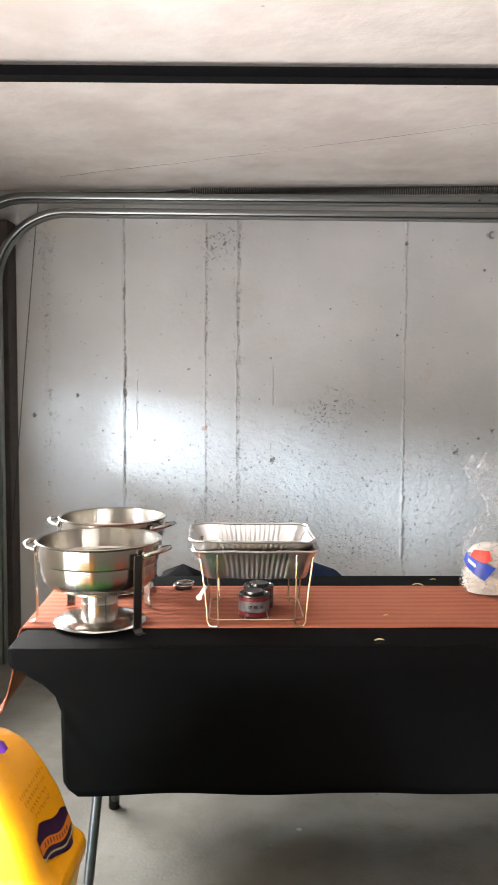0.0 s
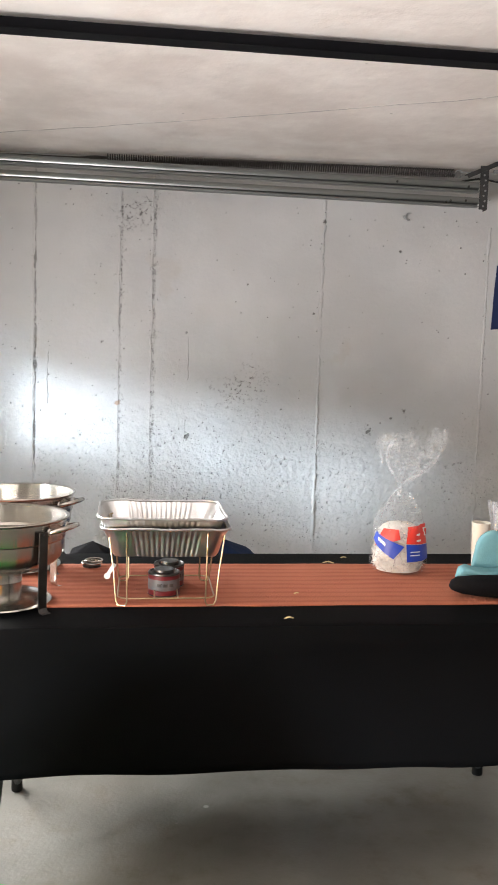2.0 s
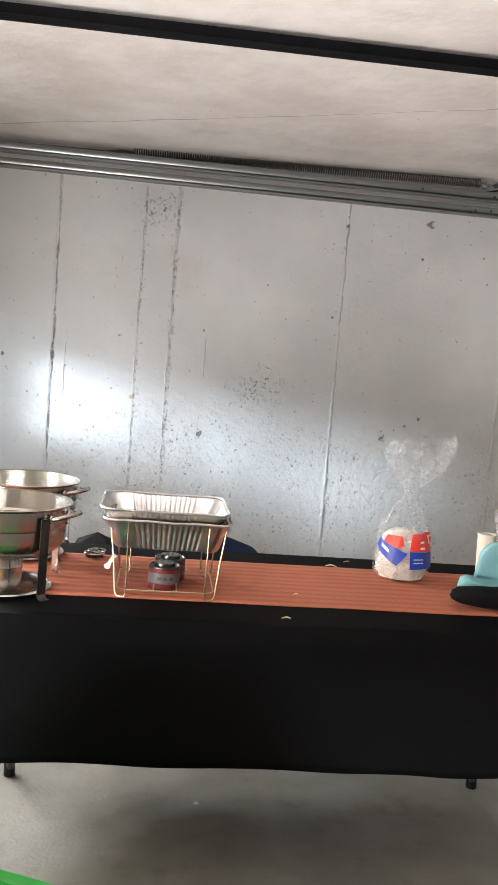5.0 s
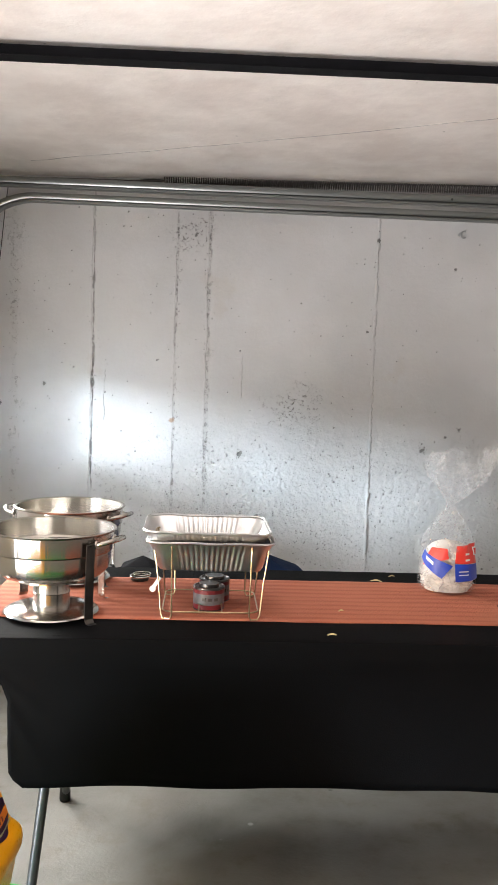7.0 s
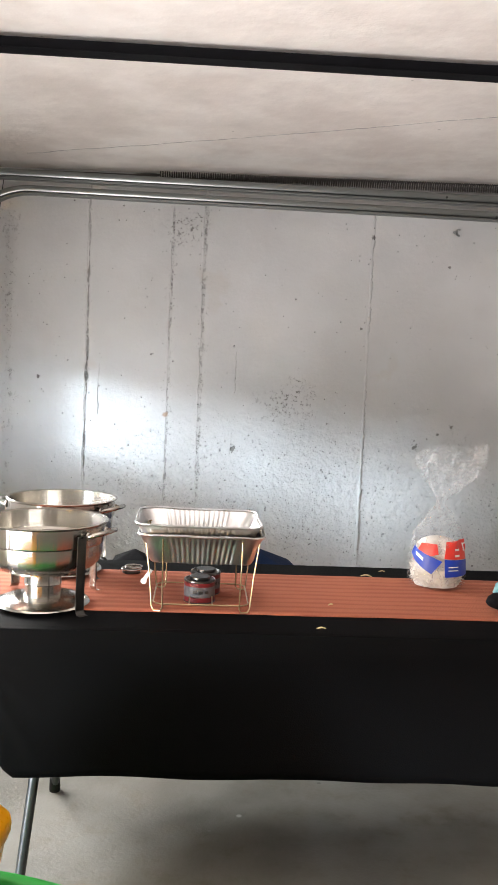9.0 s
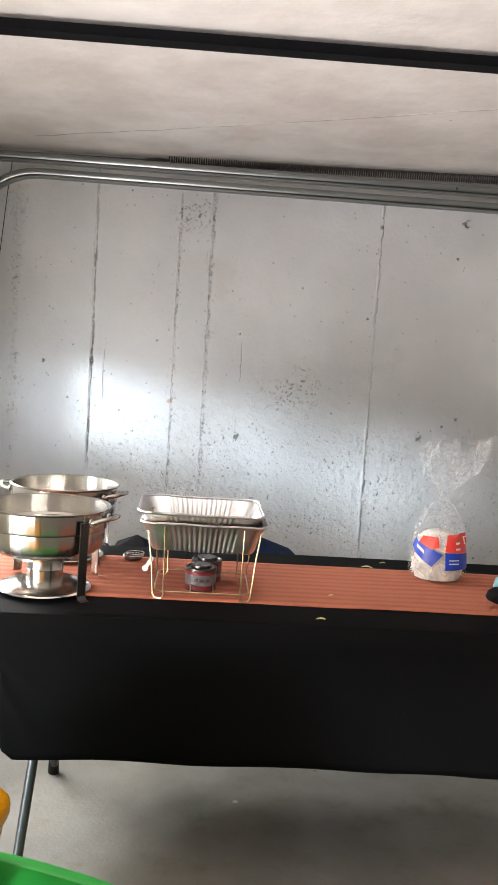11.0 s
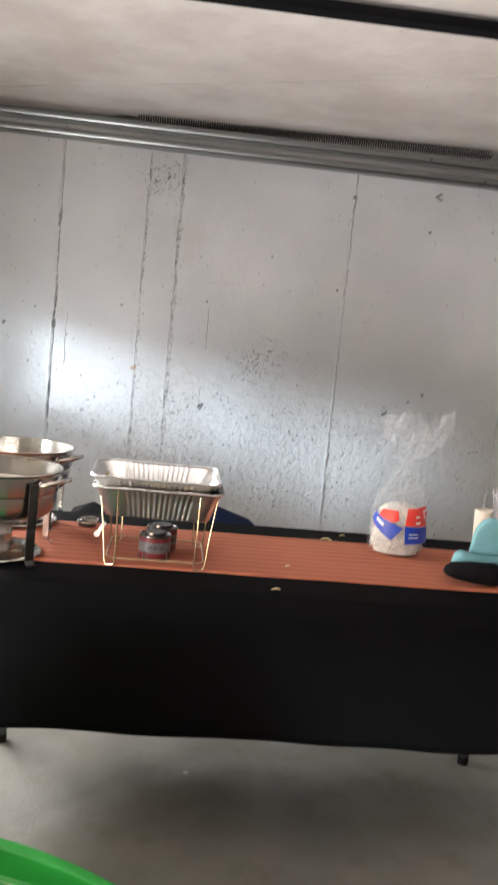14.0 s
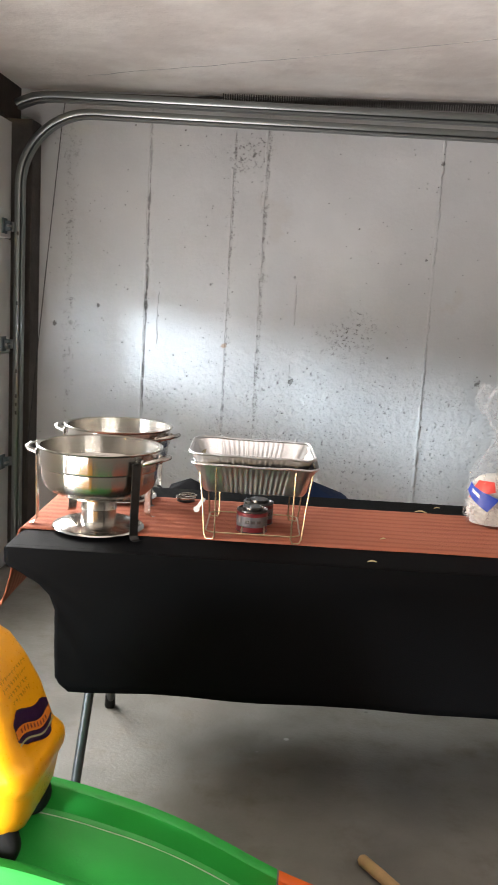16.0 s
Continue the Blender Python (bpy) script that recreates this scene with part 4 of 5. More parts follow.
foil_pan("foil_pan", PAN @ pose(-0.013, 0.004, 0.227, 0.8, 0.6, 0.8), "second foil pan nested loosely in the first", 1.0)


def fuel_can(m, label):
    c = empty("fuel_can", m, label, "fuel can", "chafing fuel cans")
    R = 0.0425
    for z0, z1, mt in ((0.004, 0.017, "can_red"), (0.017, 0.046, "can_label"), (0.046, 0.056, "can_red")):
        bm = bmesh.new()
        lathe(bm, [(R - 0.003, z0), (R, z0), (R, z1), (R - 0.003, z1)], 36)
        part("label_band", bm, mt, c, smooth=True, sharp=30)
    bm = bmesh.new()
    lathe(bm, [(0.0, 0.001), (R - 0.001, 0.0), (R + 0.001, 0.002), (R - 0.001, 0.004), (R - 0.001, 0.056), (R + 0.001, 0.058), (R, 0.062), (R - 0.004, 0.063), (R - 0.006, 0.060), (0.028, 0.060), (0.027, 0.069), (0.0, 0.069)], 36)
    part("body", bm, "dark_metal", c, smooth=True, sharp=35)
    for k in range(3):
        a0 = -115 + 22 * k
        bm = bmesh.new()
        rows = []
        for i in range(6):
            a = radians(a0 + i * 3)
            rows.append([Vector(((R + 0.0004) * math.cos(a), (R + 0.0004) * math.sin(a), z)) for z in (0.028, 0.036)])
        grid(bm, rows)
        part("label_print", bm, "dark_metal", c)
    return c


can = fuel_can(PAN @ pose(-0.004, -0.005, 0), "small red and grey chafing fuel can with open top")
copy_thing(can, PAN @ pose(0.012, 0.085, 0, 0, 0, 60))


def jar_lids():
    c = empty("jar_lid", on_table(0.395, 0.555, SURF - 0.0), "small dark metal lid with a shiny rim lying on the runner", "lid")
    bm = bmesh.new()
    lathe(bm, [(0.0, 0.004), (0.02, 0.004), (0.022, 0.009), (0.026, 0.009), (0.028, 0.004), (0.027, 0.0), (0.0, 0.0)], 30)
    part("cap", bm, "dark_metal", c, smooth=True)
    bm = bmesh.new()
    tube(bm, [(0.029 * math.cos(2 * math.pi * i / 30), 0.029 * math.sin(2 * math.pi * i / 30), 0.012) for i in range(30)], 0.003, 8, closed=True)
    tube(bm, [(0.006 + 0.026 * math.cos(2 * math.pi * i / 30), 0.004 + 0.026 * math.sin(2 * math.pi * i / 30), 0.018) for i in range(30)], 0.0022, 8, closed=True)
    part("rim", bm, "stainless", c, smooth=True)


jar_lids()


def crumb(x, y, turn, s):
    bm = bmesh.new()
    rows = []
    for i in range(9):
        f = i / 8
        w = 0.007 * math.sin(math.pi * (0.08 + 0.84 * f)) * s
        x1, z1 = (f - 0.5) * 0.045 * s, 0.007 * math.sin(math.pi * f) * s
        rows.append([Vector((x1, -w, z1)), Vector((x1, 0, z1 + 0.003)), Vector((x1, w, z1)), Vector((x1, 0, z1 + 0.0012))])
    grid(bm, rows, True, True, True)
    ob = part("crumb", bm, "crumb", smooth=True)
    ob.matrix_basis = pose(x, y, 0.7405, 0, 0, turn)
    return tagged(ob, "dry pale chip crumb on the black table cover", "crumb", "crumbs")


crumb(0.33, 2.147, 10, 0.55)
crumb(0.515, 2.724, -12, 0.8)
crumb(0.575, 2.80, 20, 0.5)
ob = crumb(0.37, 2.35, 30, 0.35)
ob.location.z = SURF


# ---- bag of plastic cutlery ----
def cutlery_bag():
    b = empty("cutlery_bag", pose(0.715, 2.625, SURF, 0, 0, 2), "clear plastic bag of white cutlery, red and blue print", "plastic bag")
    prof = [(0.05, 0.002), (0.076, 0.004), (0.087, 0.02), (0.088, 0.05), (0.085, 0.09), (0.079, 0.13), (0.070, 0.165), (0.055, 0.20), (0.034, 0.23), (0.016, 0.250), (0.012, 0.262), (0.020, 0.278), (0.042, 0.300), (0.064, 0.325), (0.080, 0.352), (0.088, 0.380), (0.086, 0.405), (0.076, 0.425)]
    n = 64

    def skin(a, k):
        r, z = prof[k]
        f = max(0.0, z - 0.11) / 0.3
        fold = 1 + (0.04 + 0.35 * min(1, f * 1.4)) * noise.noise((math.cos(a) * 3.1, math.sin(a) * 3.1, z * 6)) + 0.16 * min(1, f * 2) * math.sin(9 * a + 4 * noise.noise((z * 8, 0, a)))
        x, y = r * fold * math.cos(a), r * fold * math.sin(a) * (0.85 if z < 0.2 else 0.6)
        lean = max(0, z - 0.26) * 0.20
        top = 0.035 * noise.noise((math.cos(a) * 1.6, math.sin(a) * 1.6, 9)) if k >= len(prof) - 2 else 0
        return Vector((x + lean, y, z + top))

    bm = bmesh.new()
    rows = [[skin(2 * math.pi * i / n, k) for i in range(n)] for k in range(len(prof))]
    grid(bm, rows, True)
    part("film", bm, "film", b, "crumpled clear plastic film", smooth=True, sharp=180)
    # cutlery heap: many thin slivers
    rng = random.Random(4)
    bm = bmesh.new()
    for i in range(1100):
        a, q = rng.uniform(0, 2 * math.pi), math.sqrt(rng.random())
        z = rng.uniform(0.020, 0.125)
        r = 0.074 * max(q, 0.9) * (1 if z < 0.09 else 0.9)
        m = pose(r * math.cos(a), 0.82 * r * math.sin(a), z, rng.uniform(-35, 35), rng.uniform(-35, 35), math.degrees(a) + rng.uniform(50, 130))
        ln = rng.uniform(0.010, 0.024)
        vs = [bm.verts.new(m @ Vector(p)) for p in ((-ln, -0.0014, 0), (ln, -0.002, 0), (ln, 0.002, 0), (-ln, 0.0014, 0), (-ln, 0, 0.002), (ln, 0, 0.0025))]
        for f in ((3, 2, 1, 0), (0, 1, 5, 4), (2, 3, 4, 5), (0, 4, 3), (1, 2, 5)):
            bm.faces.new([vs[j] for j in f])
    heap = part("cutlery_heap", bm, "cutlery_white", b, "white plastic forks and spoons")
    heap["kind"] = "stuff"
    bm = bmesh.new()
    lathe(bm, [(0.0, 0.004), (0.066, 0.006), (0.073, 0.03), (0.072, 0.09), (0.064, 0.13), (0.052, 0.143), (0.034, 0.152), (0.0, 0.158)], 32, Matrix.Diagonal((1, 0.82, 1, 1)))
    core = part("packed_cutlery", bm, "cutlery_white", b, smooth=True)
    core["kind"] = "stuff"

    def print_patch(name, material, corners, lift=0.0015, parent=b):
        """A printed area, from (angle, height) corners, lying on the film."""
        bm = bmesh.new()
        rows = []
        for i in range(9):
            row = []
            for j in range(9):
                f, g = i / 8, j / 8
                a = (corners[0][0] * (1 - f) + corners[1][0] * f) * (1 - g) + (corners[3][0] * (1 - f) + corners[2][0] * f) * g
                z = (corners[0][1] * (1 - f) + corners[1][1] * f) * (1 - g) + (corners[3][1] * (1 - f) + corners[2][1] * f) * g
                k = max(i for i in range(len(prof)) if prof[i][1] <= z)
                h = (z - prof[k][1]) / (prof[k + 1][1] - prof[k][1])
                p = skin(radians(a), k).lerp(skin(radians(a), k + 1), h)
                out = Vector((p.x, p.y, 0)).normalized()
                row.append(p + out * lift)
            rows.append(row)
        grid(bm, rows)
        return part(name, bm, material, parent, smooth=True)

    print_patch("red_print", "print_red", ((-88, 0.100), (-18, 0.095), (-20, 0.158), (-84, 0.150)))
    print_patch("blue_print", "print_blue", ((-86, 0.045), (-20, 0.048), (-18, 0.094), (-88, 0.098)))
    print_patch("red_print", "print_red", ((-160, 0.085), (-100, 0.112), (-104, 0.142), (-140, 0.142)))
    print_patch("blue_print", "print_blue", ((-172, 0.105), (-112, 0.052), (-92, 0.092), (-166, 0.132)), 0.0025)
    for a0, a1, z in ((-150, -130, 0.101),):
        print_patch("print_bar", "white_plastic", ((a0, z + 0.004), (a1, z - 0.012), (a1, z - 0.002), (a0, z + 0.014)), 0.0035)
    for z in (0.106, 0.124):
        print_patch("print_bar", "white_plastic", ((-66, z), (-52, z), (-52, z + 0.006), (-66, z + 0.006)), 0.003)
    print_patch("print_bar", "white_plastic", ((-40, 0.122), (-27, 0.122), (-27, 0.146), (-40, 0.146)), 0.003)
    print_patch("print_bar", "print_red", ((-38, 0.125), (-29, 0.125), (-29, 0.143), (-38, 0.143)), 0.0045)
    for z in (0.064, 0.074):
        print_patch("print_bar", "white_plastic", ((-80, z), (-58, z), (-58, z + 0.003), (-80, z + 0.003)), 0.003)
    return b


cutlery_bag()


# ---- mitts ----
def slab(outline, thick, puff, m=None):
    """A padded shape: an outline in x, z with a rounded edge and a soft face."""
    bm = bmesh.new()
    c = Vector((sum(p[0] for p in outline) / len(outline), sum(p[1] for p in outline) / len(outline)))
    rows = []
    for s, off in ((0.0, -1.0), (0.55, -0.97), (0.85, -0.8), (0.96, -0.5), (1.0, 0.0), (0.96, 0.5), (0.85, 0.8), (0.55, 0.97), (0.0, 1.0)):
        if s == 0:
            s = 0.05
        rows.append([Vector((c.x + (p[0] - c.x) * s, off * thick / 2 + puff * noise.noise((p[0] * 30, s * 2, p[1] * 30)), c.y + (p[1] - c.y) * s)) for p in outline])
    if m is not None:
        rows = [[m @ p for p in row] for row in rows]
    grid(bm, rows, True, True, True)
    return bm


def oval(cx, cz, rx, rz, a0=0, a1=360, n=28):
    return [(cx + rx * math.cos(radians(a0 + (a1 - a0) * i / n)), cz + rz * math.sin(radians(a0 + (a1 - a0) * i / n))) for i in range(n + 1)]


def oven_mitt():
    g = empty("oven_mitt", pose(0.905, 2.395, SURF, 0, 0, 4), "aqua and black padded oven mitt lying folded", "oven mitt")
    up = oval(0.003, 0.115, 0.047, 0.062, -5, 185, 22) + [(-0.046, 0.07), (-0.042, 0.03), (0.04, 0.02), (0.052, 0.03), (0.051, 0.07)]
    part("palm", slab(up, 0.026, 0.002, pose(0.021, 0.045, 0.006, 14, 0, 0)), "teal_knit", g, "aqua quilted upper", smooth=True, sharp=70)
    flap = [(-0.092, 0.004), (-0.086, 0.032), (-0.07, 0.040), (-0.045, 0.032), (0.0, 0.026), (0.055, 0.030), (0.062, 0.012), (0.055, -0.012), (-0.05, -0.012)]
    part("cuff", slab(flap, 0.05, 0.002, pose(0.010, 0.0, 0.040, 10, 0, 0)), "teal_knit", g, "aqua folded cuff", smooth=True, sharp=70)
    low = [(-0.118, 0.030), (-0.112, 0.046), (-0.095, 0.056), (-0.03, 0.060), (0.03, 0.060), (0.038, 0.052), (0.040, 0.02), (0.036, 0.004), (0.02, 0.001), (-0.03, 0.005), (-0.09, 0.014), (-0.112, 0.022)]
    part("grip_pad", slab(low, 0.06, 0.002, pose(0.0, -0.05, 0.001)), "black_knit", g, "black rubbery knit pad", smooth=True, sharp=70)
    return g


oven_mitt()


# ---- utensil caddy ----
def utensil_caddy():
    c = empty("utensil_caddy", pose(1.094, 2.585, SURF), "galvanised utensil caddy with a wooden grip", "utensil caddy")

    def bucket(x, y):
        m = pose(x, y, 0)
        bm = bmesh.new()
        lathe(bm, [(0.0, 0.003), (0.034, 0.003), (0.035, 0.0), (0.036, 0.004), (0.0465, 0.128), (0.049, 0.130), (0.049, 0.134), (0.046, 0.134), (0.045, 0.128), (0.034, 0.008), (0.0, 0.008)], 40, m)
        b = part("bucket", bm, "bucket_zinc", c, "galvanised steel bucket", smooth=True, sharp=35)
        bm = bmesh.new()
        tube(bm, [m @ Vector((0.0485 * math.cos(2 * math.pi * i / 40), 0.0485 * math.sin(2 * math.pi * i / 40), 0.132)) for i in range(40)], 0.0028, 8, closed=True)
        part("rim", bm, "bucket_rim", b, smooth=True)
        return m

    rng = random.Random(9)
    for x, y, material, count, tall in ((-0.055, 0.0, "clear_cutlery", 95, 0.222), (0.046, -0.055, "smoked_cutlery", 26, 0.165), (0.055, 0.07, "clear_cutlery", 14, 0.2)):
        m = bucket(x, y)
        for i in range(count):
            a, q = rng.uniform(0, 6.28), math.sqrt(rng.random())
            p = Vector((0.038 * q * math.cos(a), 0.038 * q * math.sin(a), 0))
            tilt = pose(p.x * 0.6, p.y * 0.6, 0.012, -p.y * 250, p.x * 250, rng.uniform(0, 360))
            h = tall - rng.uniform(0.0, 0.010)
            bm = bmesh.new()
            rows = [[m @ tilt @ Vector((sx * w, sy * 0.0008 + 0.002 * (z / h) ** 2, z)) for sx, sy in ((-1, -1), (1, -1), (1, 1), (-1, 1))] for z, w in ((0.0, 0.0025), (h * 0.55, 0.003), (h * 0.93, 0.0045), (h, 0.0035))]
            grid(bm, rows, True, True, True)
            part("cutlery", bm, material, c)
    bm = bmesh.new()
    tube(bm, [(0.004, 0.012, 0.002), (0.004, 0.004, 0.15), (0.004, -0.004, 0.284)], 0.0035, 10)
    part("stem", bm, "bucket_rim", c, smooth=True)
    bm = bmesh.new()
    tube(bm, [(-0.046, -0.004, 0.316), (-0.048, -0.004, 0.300), (-0.042, -0.004, 0.287), (0.003, -0.004, 0.284), (0.046, -0.004, 0.287), (0.052, -0.004, 0.300), (0.050, -0.004, 0.316)], 0.0028, 8)
    loop = part("handle_loop", bm, "dark_metal", c, smooth=True)
    bm = bmesh.new()
    lathe(bm, [(0.0, -0.05), (0.007, -0.0495), (0.0085, -0.045), (0.0075, -0.036), (0.0095, -0.024), (0.0105, 0.0), (0.0095, 0.024), (0.0075, 0.036), (0.0085, 0.045), (0.007, 0.0495), (0.0, 0.05)], 20, pose(0.002, -0.004, 0.316, 0, 90, 0))
    part("grip", bm, "grip_wood", loop, "turned brown wooden grip", smooth=True)
    return c


utensil_caddy()
bm = bmesh.new()
lathe(bm, [(0.0, 0.0), (0.024, 0.0), (0.028, 0.146), (0.030, 0.149), (0.029, 0.152), (0.026, 0.149), (0.022, 0.005), (0.0, 0.005)], 32)
ob = part("paper_cup", bm, "cream_paper", smooth=True, sharp=35)
ob.matrix_basis = pose(0.985, 2.665, SURF - 0.002)
tagged(ob, "tall cream paper cup beside the caddy", "cup")


# ---- behind the table ----
def soft_bag(name, m, w, d, h, material, seed, label, slope):
    bm = bmesh.new()
    rows = []
    n, lv = 40, 14
    for k in range(lv + 1):
        f = k / lv
        row = []
        for i in range(n):
            a = 2 * math.pi * i / n
            cx, cy = math.cos(a), math.sin(a)
            sq = 1 / max(abs(cx), abs(cy)) ** 0.6
            sh = (1 - 0.12 * f) * (1 if f < 0.85 else max(0.02, 1 - ((f - 0.85) / 0.15) ** 2 * 0.98))
            x, y = w / 2 * cx * sq * sh, d / 2 * cy * sq * sh
            z = h * min(1.0, f * 1.02) - slope * max(0, x + w / 2) * f
            bulge = 1 + 0.07 * noise.noise((cx * 2, cy * 2, f * 5 + seed))
            row.append(Vector((x * bulge, y * bulge, max(0.0, z + 0.012 * noise.noise((x * 9, y * 9, seed)) * (f > 0.1)))))
        rows.append(row)
    grid(bm, rows, True, True, True)
    ob = part(name, bm, material, smooth=True, sharp=80)
    ob.matrix_basis = m
    return tagged(ob, label, "bag")


soft_bag("duffel_bag", pose(0.13, 3.22, 0), 0.52, 0.28, 0.79, "navy_fabric", 2.0, "navy fabric duffel bag standing behind the table", 0.25)
soft_bag("tote_bag", pose(-0.29, 3.12, 0), 0.22, 0.2, 0.715, "black_knit", 5.0, "black fabric tote bag standing behind the table", 0.05)
soft_bag("shoulder_bag", pose(-0.16, 3.08, 0), 0.14, 0.16, 0.712, "dark_red_fabric", 7.0, "dark red fabric bag behind the table", 0.1)

# ---- ride-on coaster toy ----
NEAR, FAR = 1.375, 1.65


def track_height(x):
    """The height of the rim along the track."""
    pts = ((-1.1, 0.40), (-0.5, 0.398), (-0.287, 0.384), (-0.086, 0.339), (0.043, 0.287), (0.155, 0.231), (0.345, 0.177), (0.474, 0.155), (0.62, 0.136), (0.9, 0.11), (1.3, 0.09))
    for (x0, z0), (x1, z1) in zip(pts, pts[1:]):
        if x <= x1:
            return z0 + (z1 - z0) * max(0, (x - x0) / (x1 - x0))
    return pts[-1][1]


def smooth_height(x):
    return sum(track_height(x + d) for d in (-0.06, -0.03, 0, 0.03, 0.06)) / 5


def track_section(t, x0, x1, material, label):
    bm = bmesh.new()
    n = max(8, int((x1 - x0) / 0.02))
    rows = []
    for i in range(n + 1):
        x = x0 + (x1 - x0) * i / n
        z = smooth_height(x)
        e = 0.004
        sec = [(NEAR - 0.012, 0.0), (NEAR - 0.004, z - 0.006), (NEAR, z), (NEAR + 0.020, z), (NEAR + 0.025, z - 0.004), (NEAR + 0.034, z - 0.048), (NEAR + 0.042, z - 0.054),
               (FAR - 0.042, z - 0.054), (FAR - 0.034, z - 0.048), (FAR - 0.025, z - 0.004), (FAR - 0.020, z), (FAR, z), (FAR + e, z - 0.006), (FAR + 0.012, 0.0)]
        rows.append([Vector((x, y, zz)) for y, zz in sec])
    grid(bm, rows, True, True, True)
    s = part("track_section", bm, material, t, label, smooth=True, sharp=40)
    bm = bmesh.new()
    rows = []
    for i in range(n + 1):
        x = x0 + (x1 - x0) * i / n
        z = smooth_height(x) - 0.0535
        w = 0.0015 + 0.0012 * noise.noise((x * 20, 1, 0))
        rows.append([Vector((x, FAR - 0.045 - w, z)), Vector((x, FAR - 0.045 + w, z + 0.0004))])
    grid(bm, rows)
    part("scuff_line", bm, "scuff", s)
    return s


def coaster_track():
    t = empty("toy_track", pose(0, 0, 0), "green and orange plastic ride-on coaster track", "toy track")
    track_section(t, -0.86, 0.155, "green_plastic", "green plastic track section")
    track_section(t, 0.159, 1.2, "orange_plastic", "orange plastic track section")
    return t


coaster_track()


def coaster_car():
    c = empty("toy_car", pose(0, 0, 0), "yellow plastic ride-on toy car with black wheels", "toy car")
    cy = 1.505
    # height, rear end, half width, front end
    lv = [(0.405, -0.312, 0.080, -0.72), (0.416, -0.296, 0.094, -0.75), (0.440, -0.287, 0.1, -0.77), (0.476, -0.281, 0.103, -0.78), (0.490, -0.279, 0.105, -0.783), (0.498, -0.274, 0.109, -0.787), (0.508, -0.271, 0.112, -0.79), (0.520, -0.270, 0.113, -0.79), (0.533, -0.272, 0.111, -0.79), (0.542, -0.279, 0.107, -0.785), (0.551, -0.289, 0.104, -0.775), (0.563, -0.294, 0.102, -0.77), (0.629, -0.316, 0.098, -0.74), (0.685, -0.345, 0.092, -0.71), (0.722, -0.370, 0.085, -0.68), (0.742, -0.394, 0.074, -0.66), (0.752, -0.42, 0.055, -0.63), (0.756, -0.45, 0.03, -0.60)]
    bm = bmesh.new()
    rows = []
    for z, xr, hw, xl in lv:
        rows.append(rounded_rect(xr - xl, 2 * hw, min(0.042, hw * 0.9), 10, z, (xr + xl) / 2, cy))
    grid(bm, rows, True, True, True)
    body = part("body", bm, "yellow_plastic", c, "moulded yellow body", smooth=True, sharp=60)

    def end_x(z):
        for (z0, x0, _, _), (z1, x1, _, _) in zip(lv, lv[1:]):
            if z <= z1:
                return x0 + (x1 - x0) * (z - z0) / (z1 - z0)
        return lv[-1][1]

    def end_strip(name, material, pairs, lift, parent):
        """A strip lying on the sloping rear end; pairs of (y, lower z, upper z)."""
        bm = bmesh.new()
        rows = []
        for y, za, zb in pairs:
            rows.append([Vector((end_x(za + (zb - za) * k / 4) + lift, y, za + (zb - za) * k / 4)) for k in range(5)])
        grid(bm, rows)
        return part(name, bm, material, parent, smooth=True)

    def wave(f):
        return 0.574 - 0.020 * f + 0.007 * math.sin(2 * math.pi * f + 0.6)

    fs = [i / 16 for i in range(17)]
    ys = [1.420 + 0.150 * f for f in fs]
    edge = [0.5 + 0.5 * min(1.0, 6 * f, 6 * (1 - f)) for f in fs]
    sticker = end_strip("sticker", "purple_print", [(y, wave(f) + 0.026 - 0.032 * e, wave(f) + 0.026 + 0.030 * e) for y, f, e in zip(ys, fs, edge)], 0.0015, body)
    sticker["label"] = "dark purple sticker with wavy orange and green stripes"
    end_strip("sticker_stripe", "orange_print", [(y, wave(f) + 0.014, wave(f) + 0.030) for y, f in zip(ys, fs)], 0.0026, body)
    end_strip("sticker_stripe", "pale_green_print", [(y, wave(f) + 0.002, wave(f) + 0.0055) for y, f in zip(ys, fs)], 0.0026, body)
    for k in range(9):
        y = 1.437 + 0.0125 * k
        end_strip("sticker_mark", "can_red", [(y, wave((y - 1.42) / 0.15) + 0.018, wave((y - 1.42) / 0.15) + 0.026), (y + 0.005, wave((y - 1.42) / 0.15) + 0.018, wave((y - 1.42) / 0.15) + 0.026)], 0.0034, body)
    rng = random.Random(3)
    for row in range(4):
        y = 1.43 + 0.006 * row
        z = 0.682 - 0.013 * row
        while y < 1.545 - 0.008 * row:
            w = rng.uniform(0.004, 0.010)
            q = rng.uniform(-0.003, 0.003)
            end_strip("marker_stroke", "marker_brown", [(y, z + q, z + q + 0.0016), (y + w, z - q, z - q + 0.0016)], 0.0016, body)
            end_strip("marker_stroke", "marker_brown", [(y + w * 0.4, z - 0.003, z + 0.005), (y + w * 0.4 + 0.0013 + q, z - 0.003 + q, z + 0.004 - q)], 0.0018, body)
            y += w + 0.003
    for k in range(4):
        y = 1.485 + 0.012 * k
        end_strip("marker_stroke", "marker_brown", [(y, 0.462, 0.472), (y + 0.0016, 0.462, 0.472)], 0.0022, body)
    bm = bmesh.new()
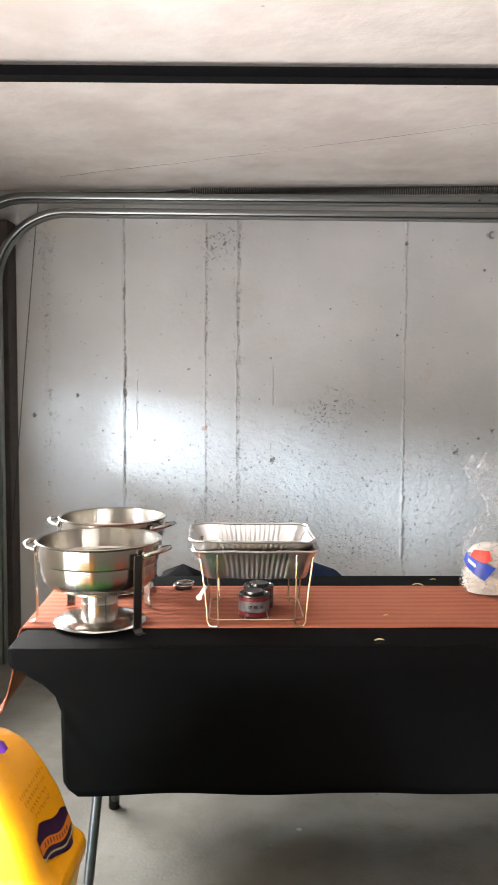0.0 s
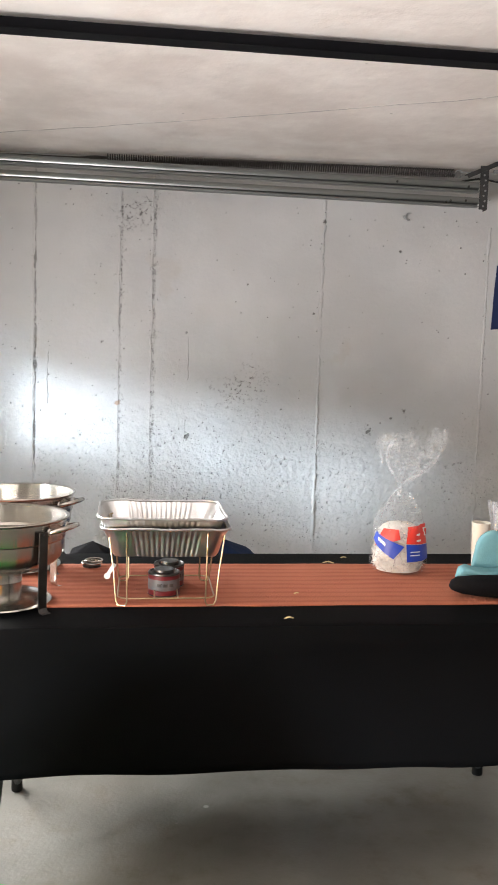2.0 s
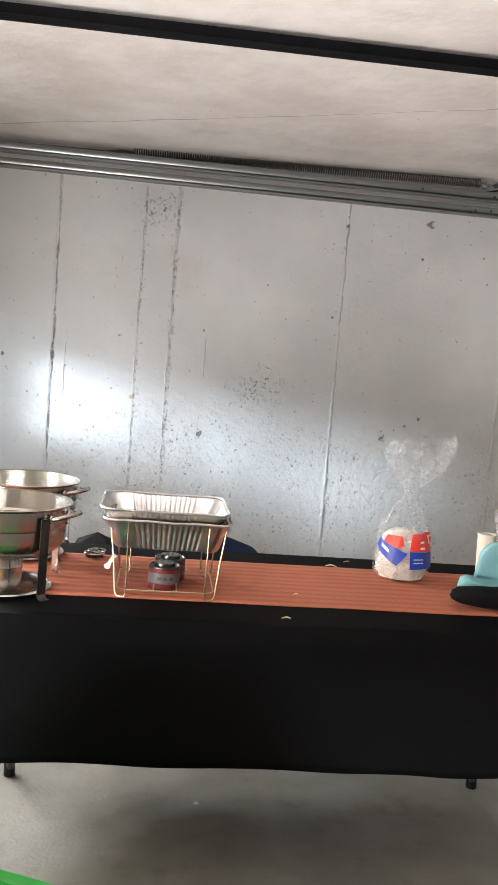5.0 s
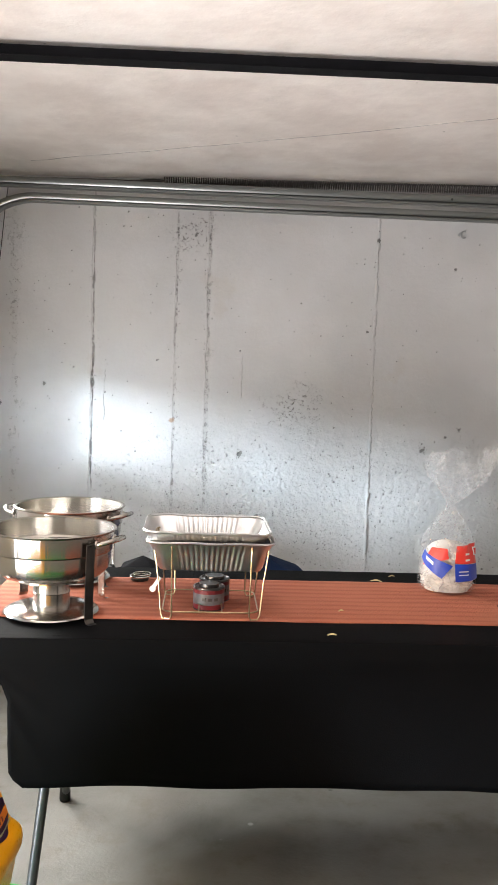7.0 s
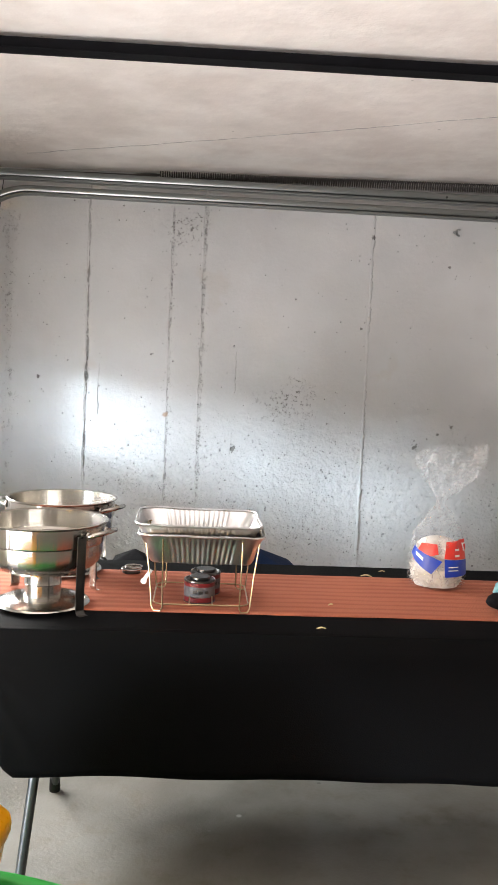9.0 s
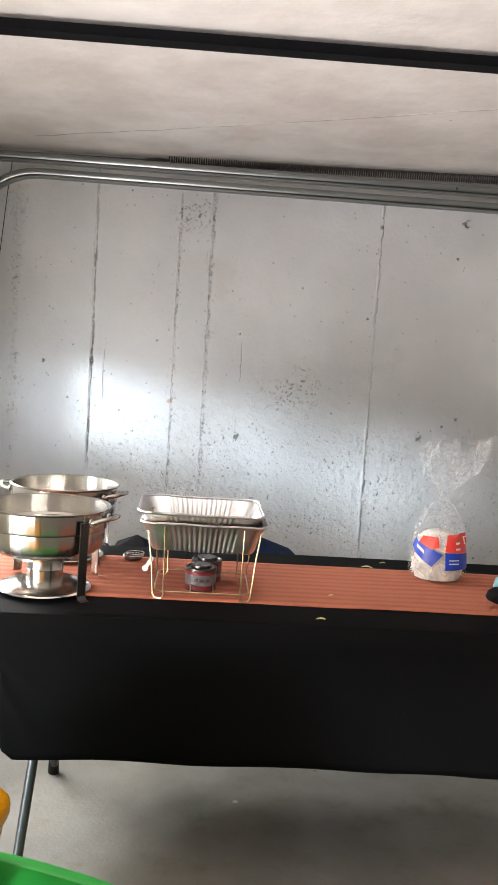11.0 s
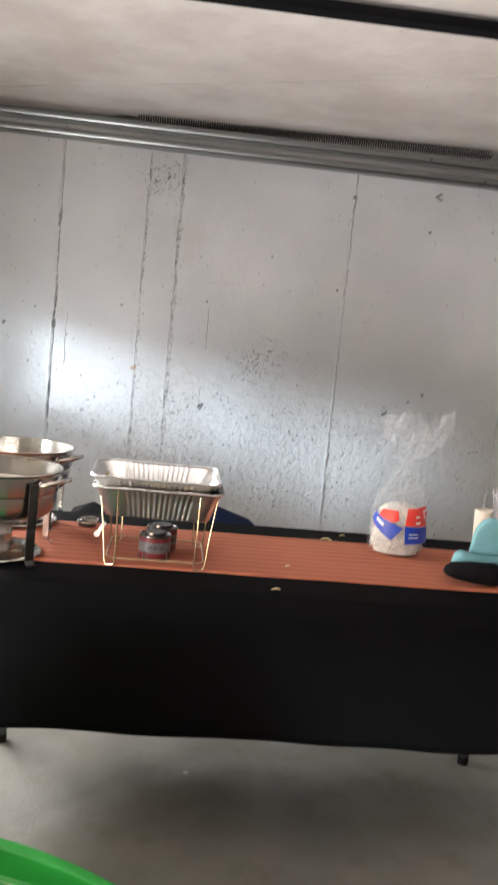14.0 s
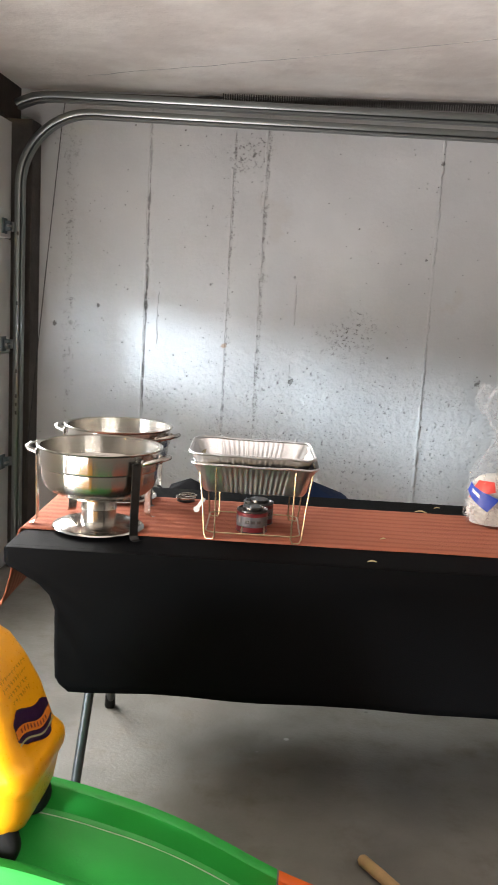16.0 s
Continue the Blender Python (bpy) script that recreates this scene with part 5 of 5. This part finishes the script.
    tube(bm, [(-0.47, 1.465, 0.764), (-0.42, 1.462, 0.766), (-0.384, 1.462, 0.758), (-0.376, 1.462, 0.752)], [0.011, 0.012, 0.010, 0.005], 12)
    part("handle", bm, "purple_plastic", c, "purple plastic grip", smooth=True)
    for x in (-0.352, -0.70):
        for s, y in ((-1, 1.428), (1, 1.592)):
            bm = bmesh.new()
            zc = smooth_height(x) - 0.054 + 0.053
            lathe(bm, [(0.0, -0.016), (0.038, -0.016), (0.049, -0.013), (0.053, -0.006), (0.053, 0.006), (0.049, 0.013), (0.038, 0.016), (0.0, 0.016)], 32, pose(x, y, zc, 90))
            w = part("wheel", bm, "black_rubber", c, "black plastic wheel", smooth=True, sharp=50)
            bm = bmesh.new()
            lathe(bm, [(0.0, 0.0), (0.016, 0.0), (0.016, 0.004), (0.0, 0.005)], 20, pose(x, y - 0.017, zc, 90))
            part("hub_cap", bm, "black_rubber", w, smooth=True)
    return c


coaster_car()


def rubber_mallet():
    a, b = Vector((0.356, 2.018, 0.016)), Vector((0.503, 1.820, 0.030))
    d = (b - a).normalized()
    m = empty("rubber_mallet", pose(0, 0, 0), "rubber mallet with a pale wooden handle on the floor", "mallet")
    bm = bmesh.new()
    pts = [a, a + d * 0.006, a.lerp(b, 0.25), a.lerp(b, 0.6), a.lerp(b, 0.95), b + d * 0.05]
    tube(bm, pts, [0.011, 0.0145, 0.0150, 0.0130, 0.0115, 0.0115], 16)
    part("handle", bm, "mallet_wood", m, "turned pale wood handle", smooth=True)
    bm = bmesh.new()
    side = Vector((d.y, -d.x, 0)).normalized()
    c = b + d * 0.03
    rot = side.to_track_quat("Z", "Y").to_matrix().to_4x4()
    lathe(bm, [(0.0, -0.048), (0.024, -0.048), (0.029, -0.042), (0.030, -0.025), (0.027, 0.0), (0.030, 0.025), (0.029, 0.042), (0.024, 0.048), (0.0, 0.048)], 28, Matrix.Translation((c.x, c.y, 0.031)) @ rot)
    part("head", bm, "black_rubber", m, "black rubber head", smooth=True, sharp=50)
    return m


rubber_mallet()
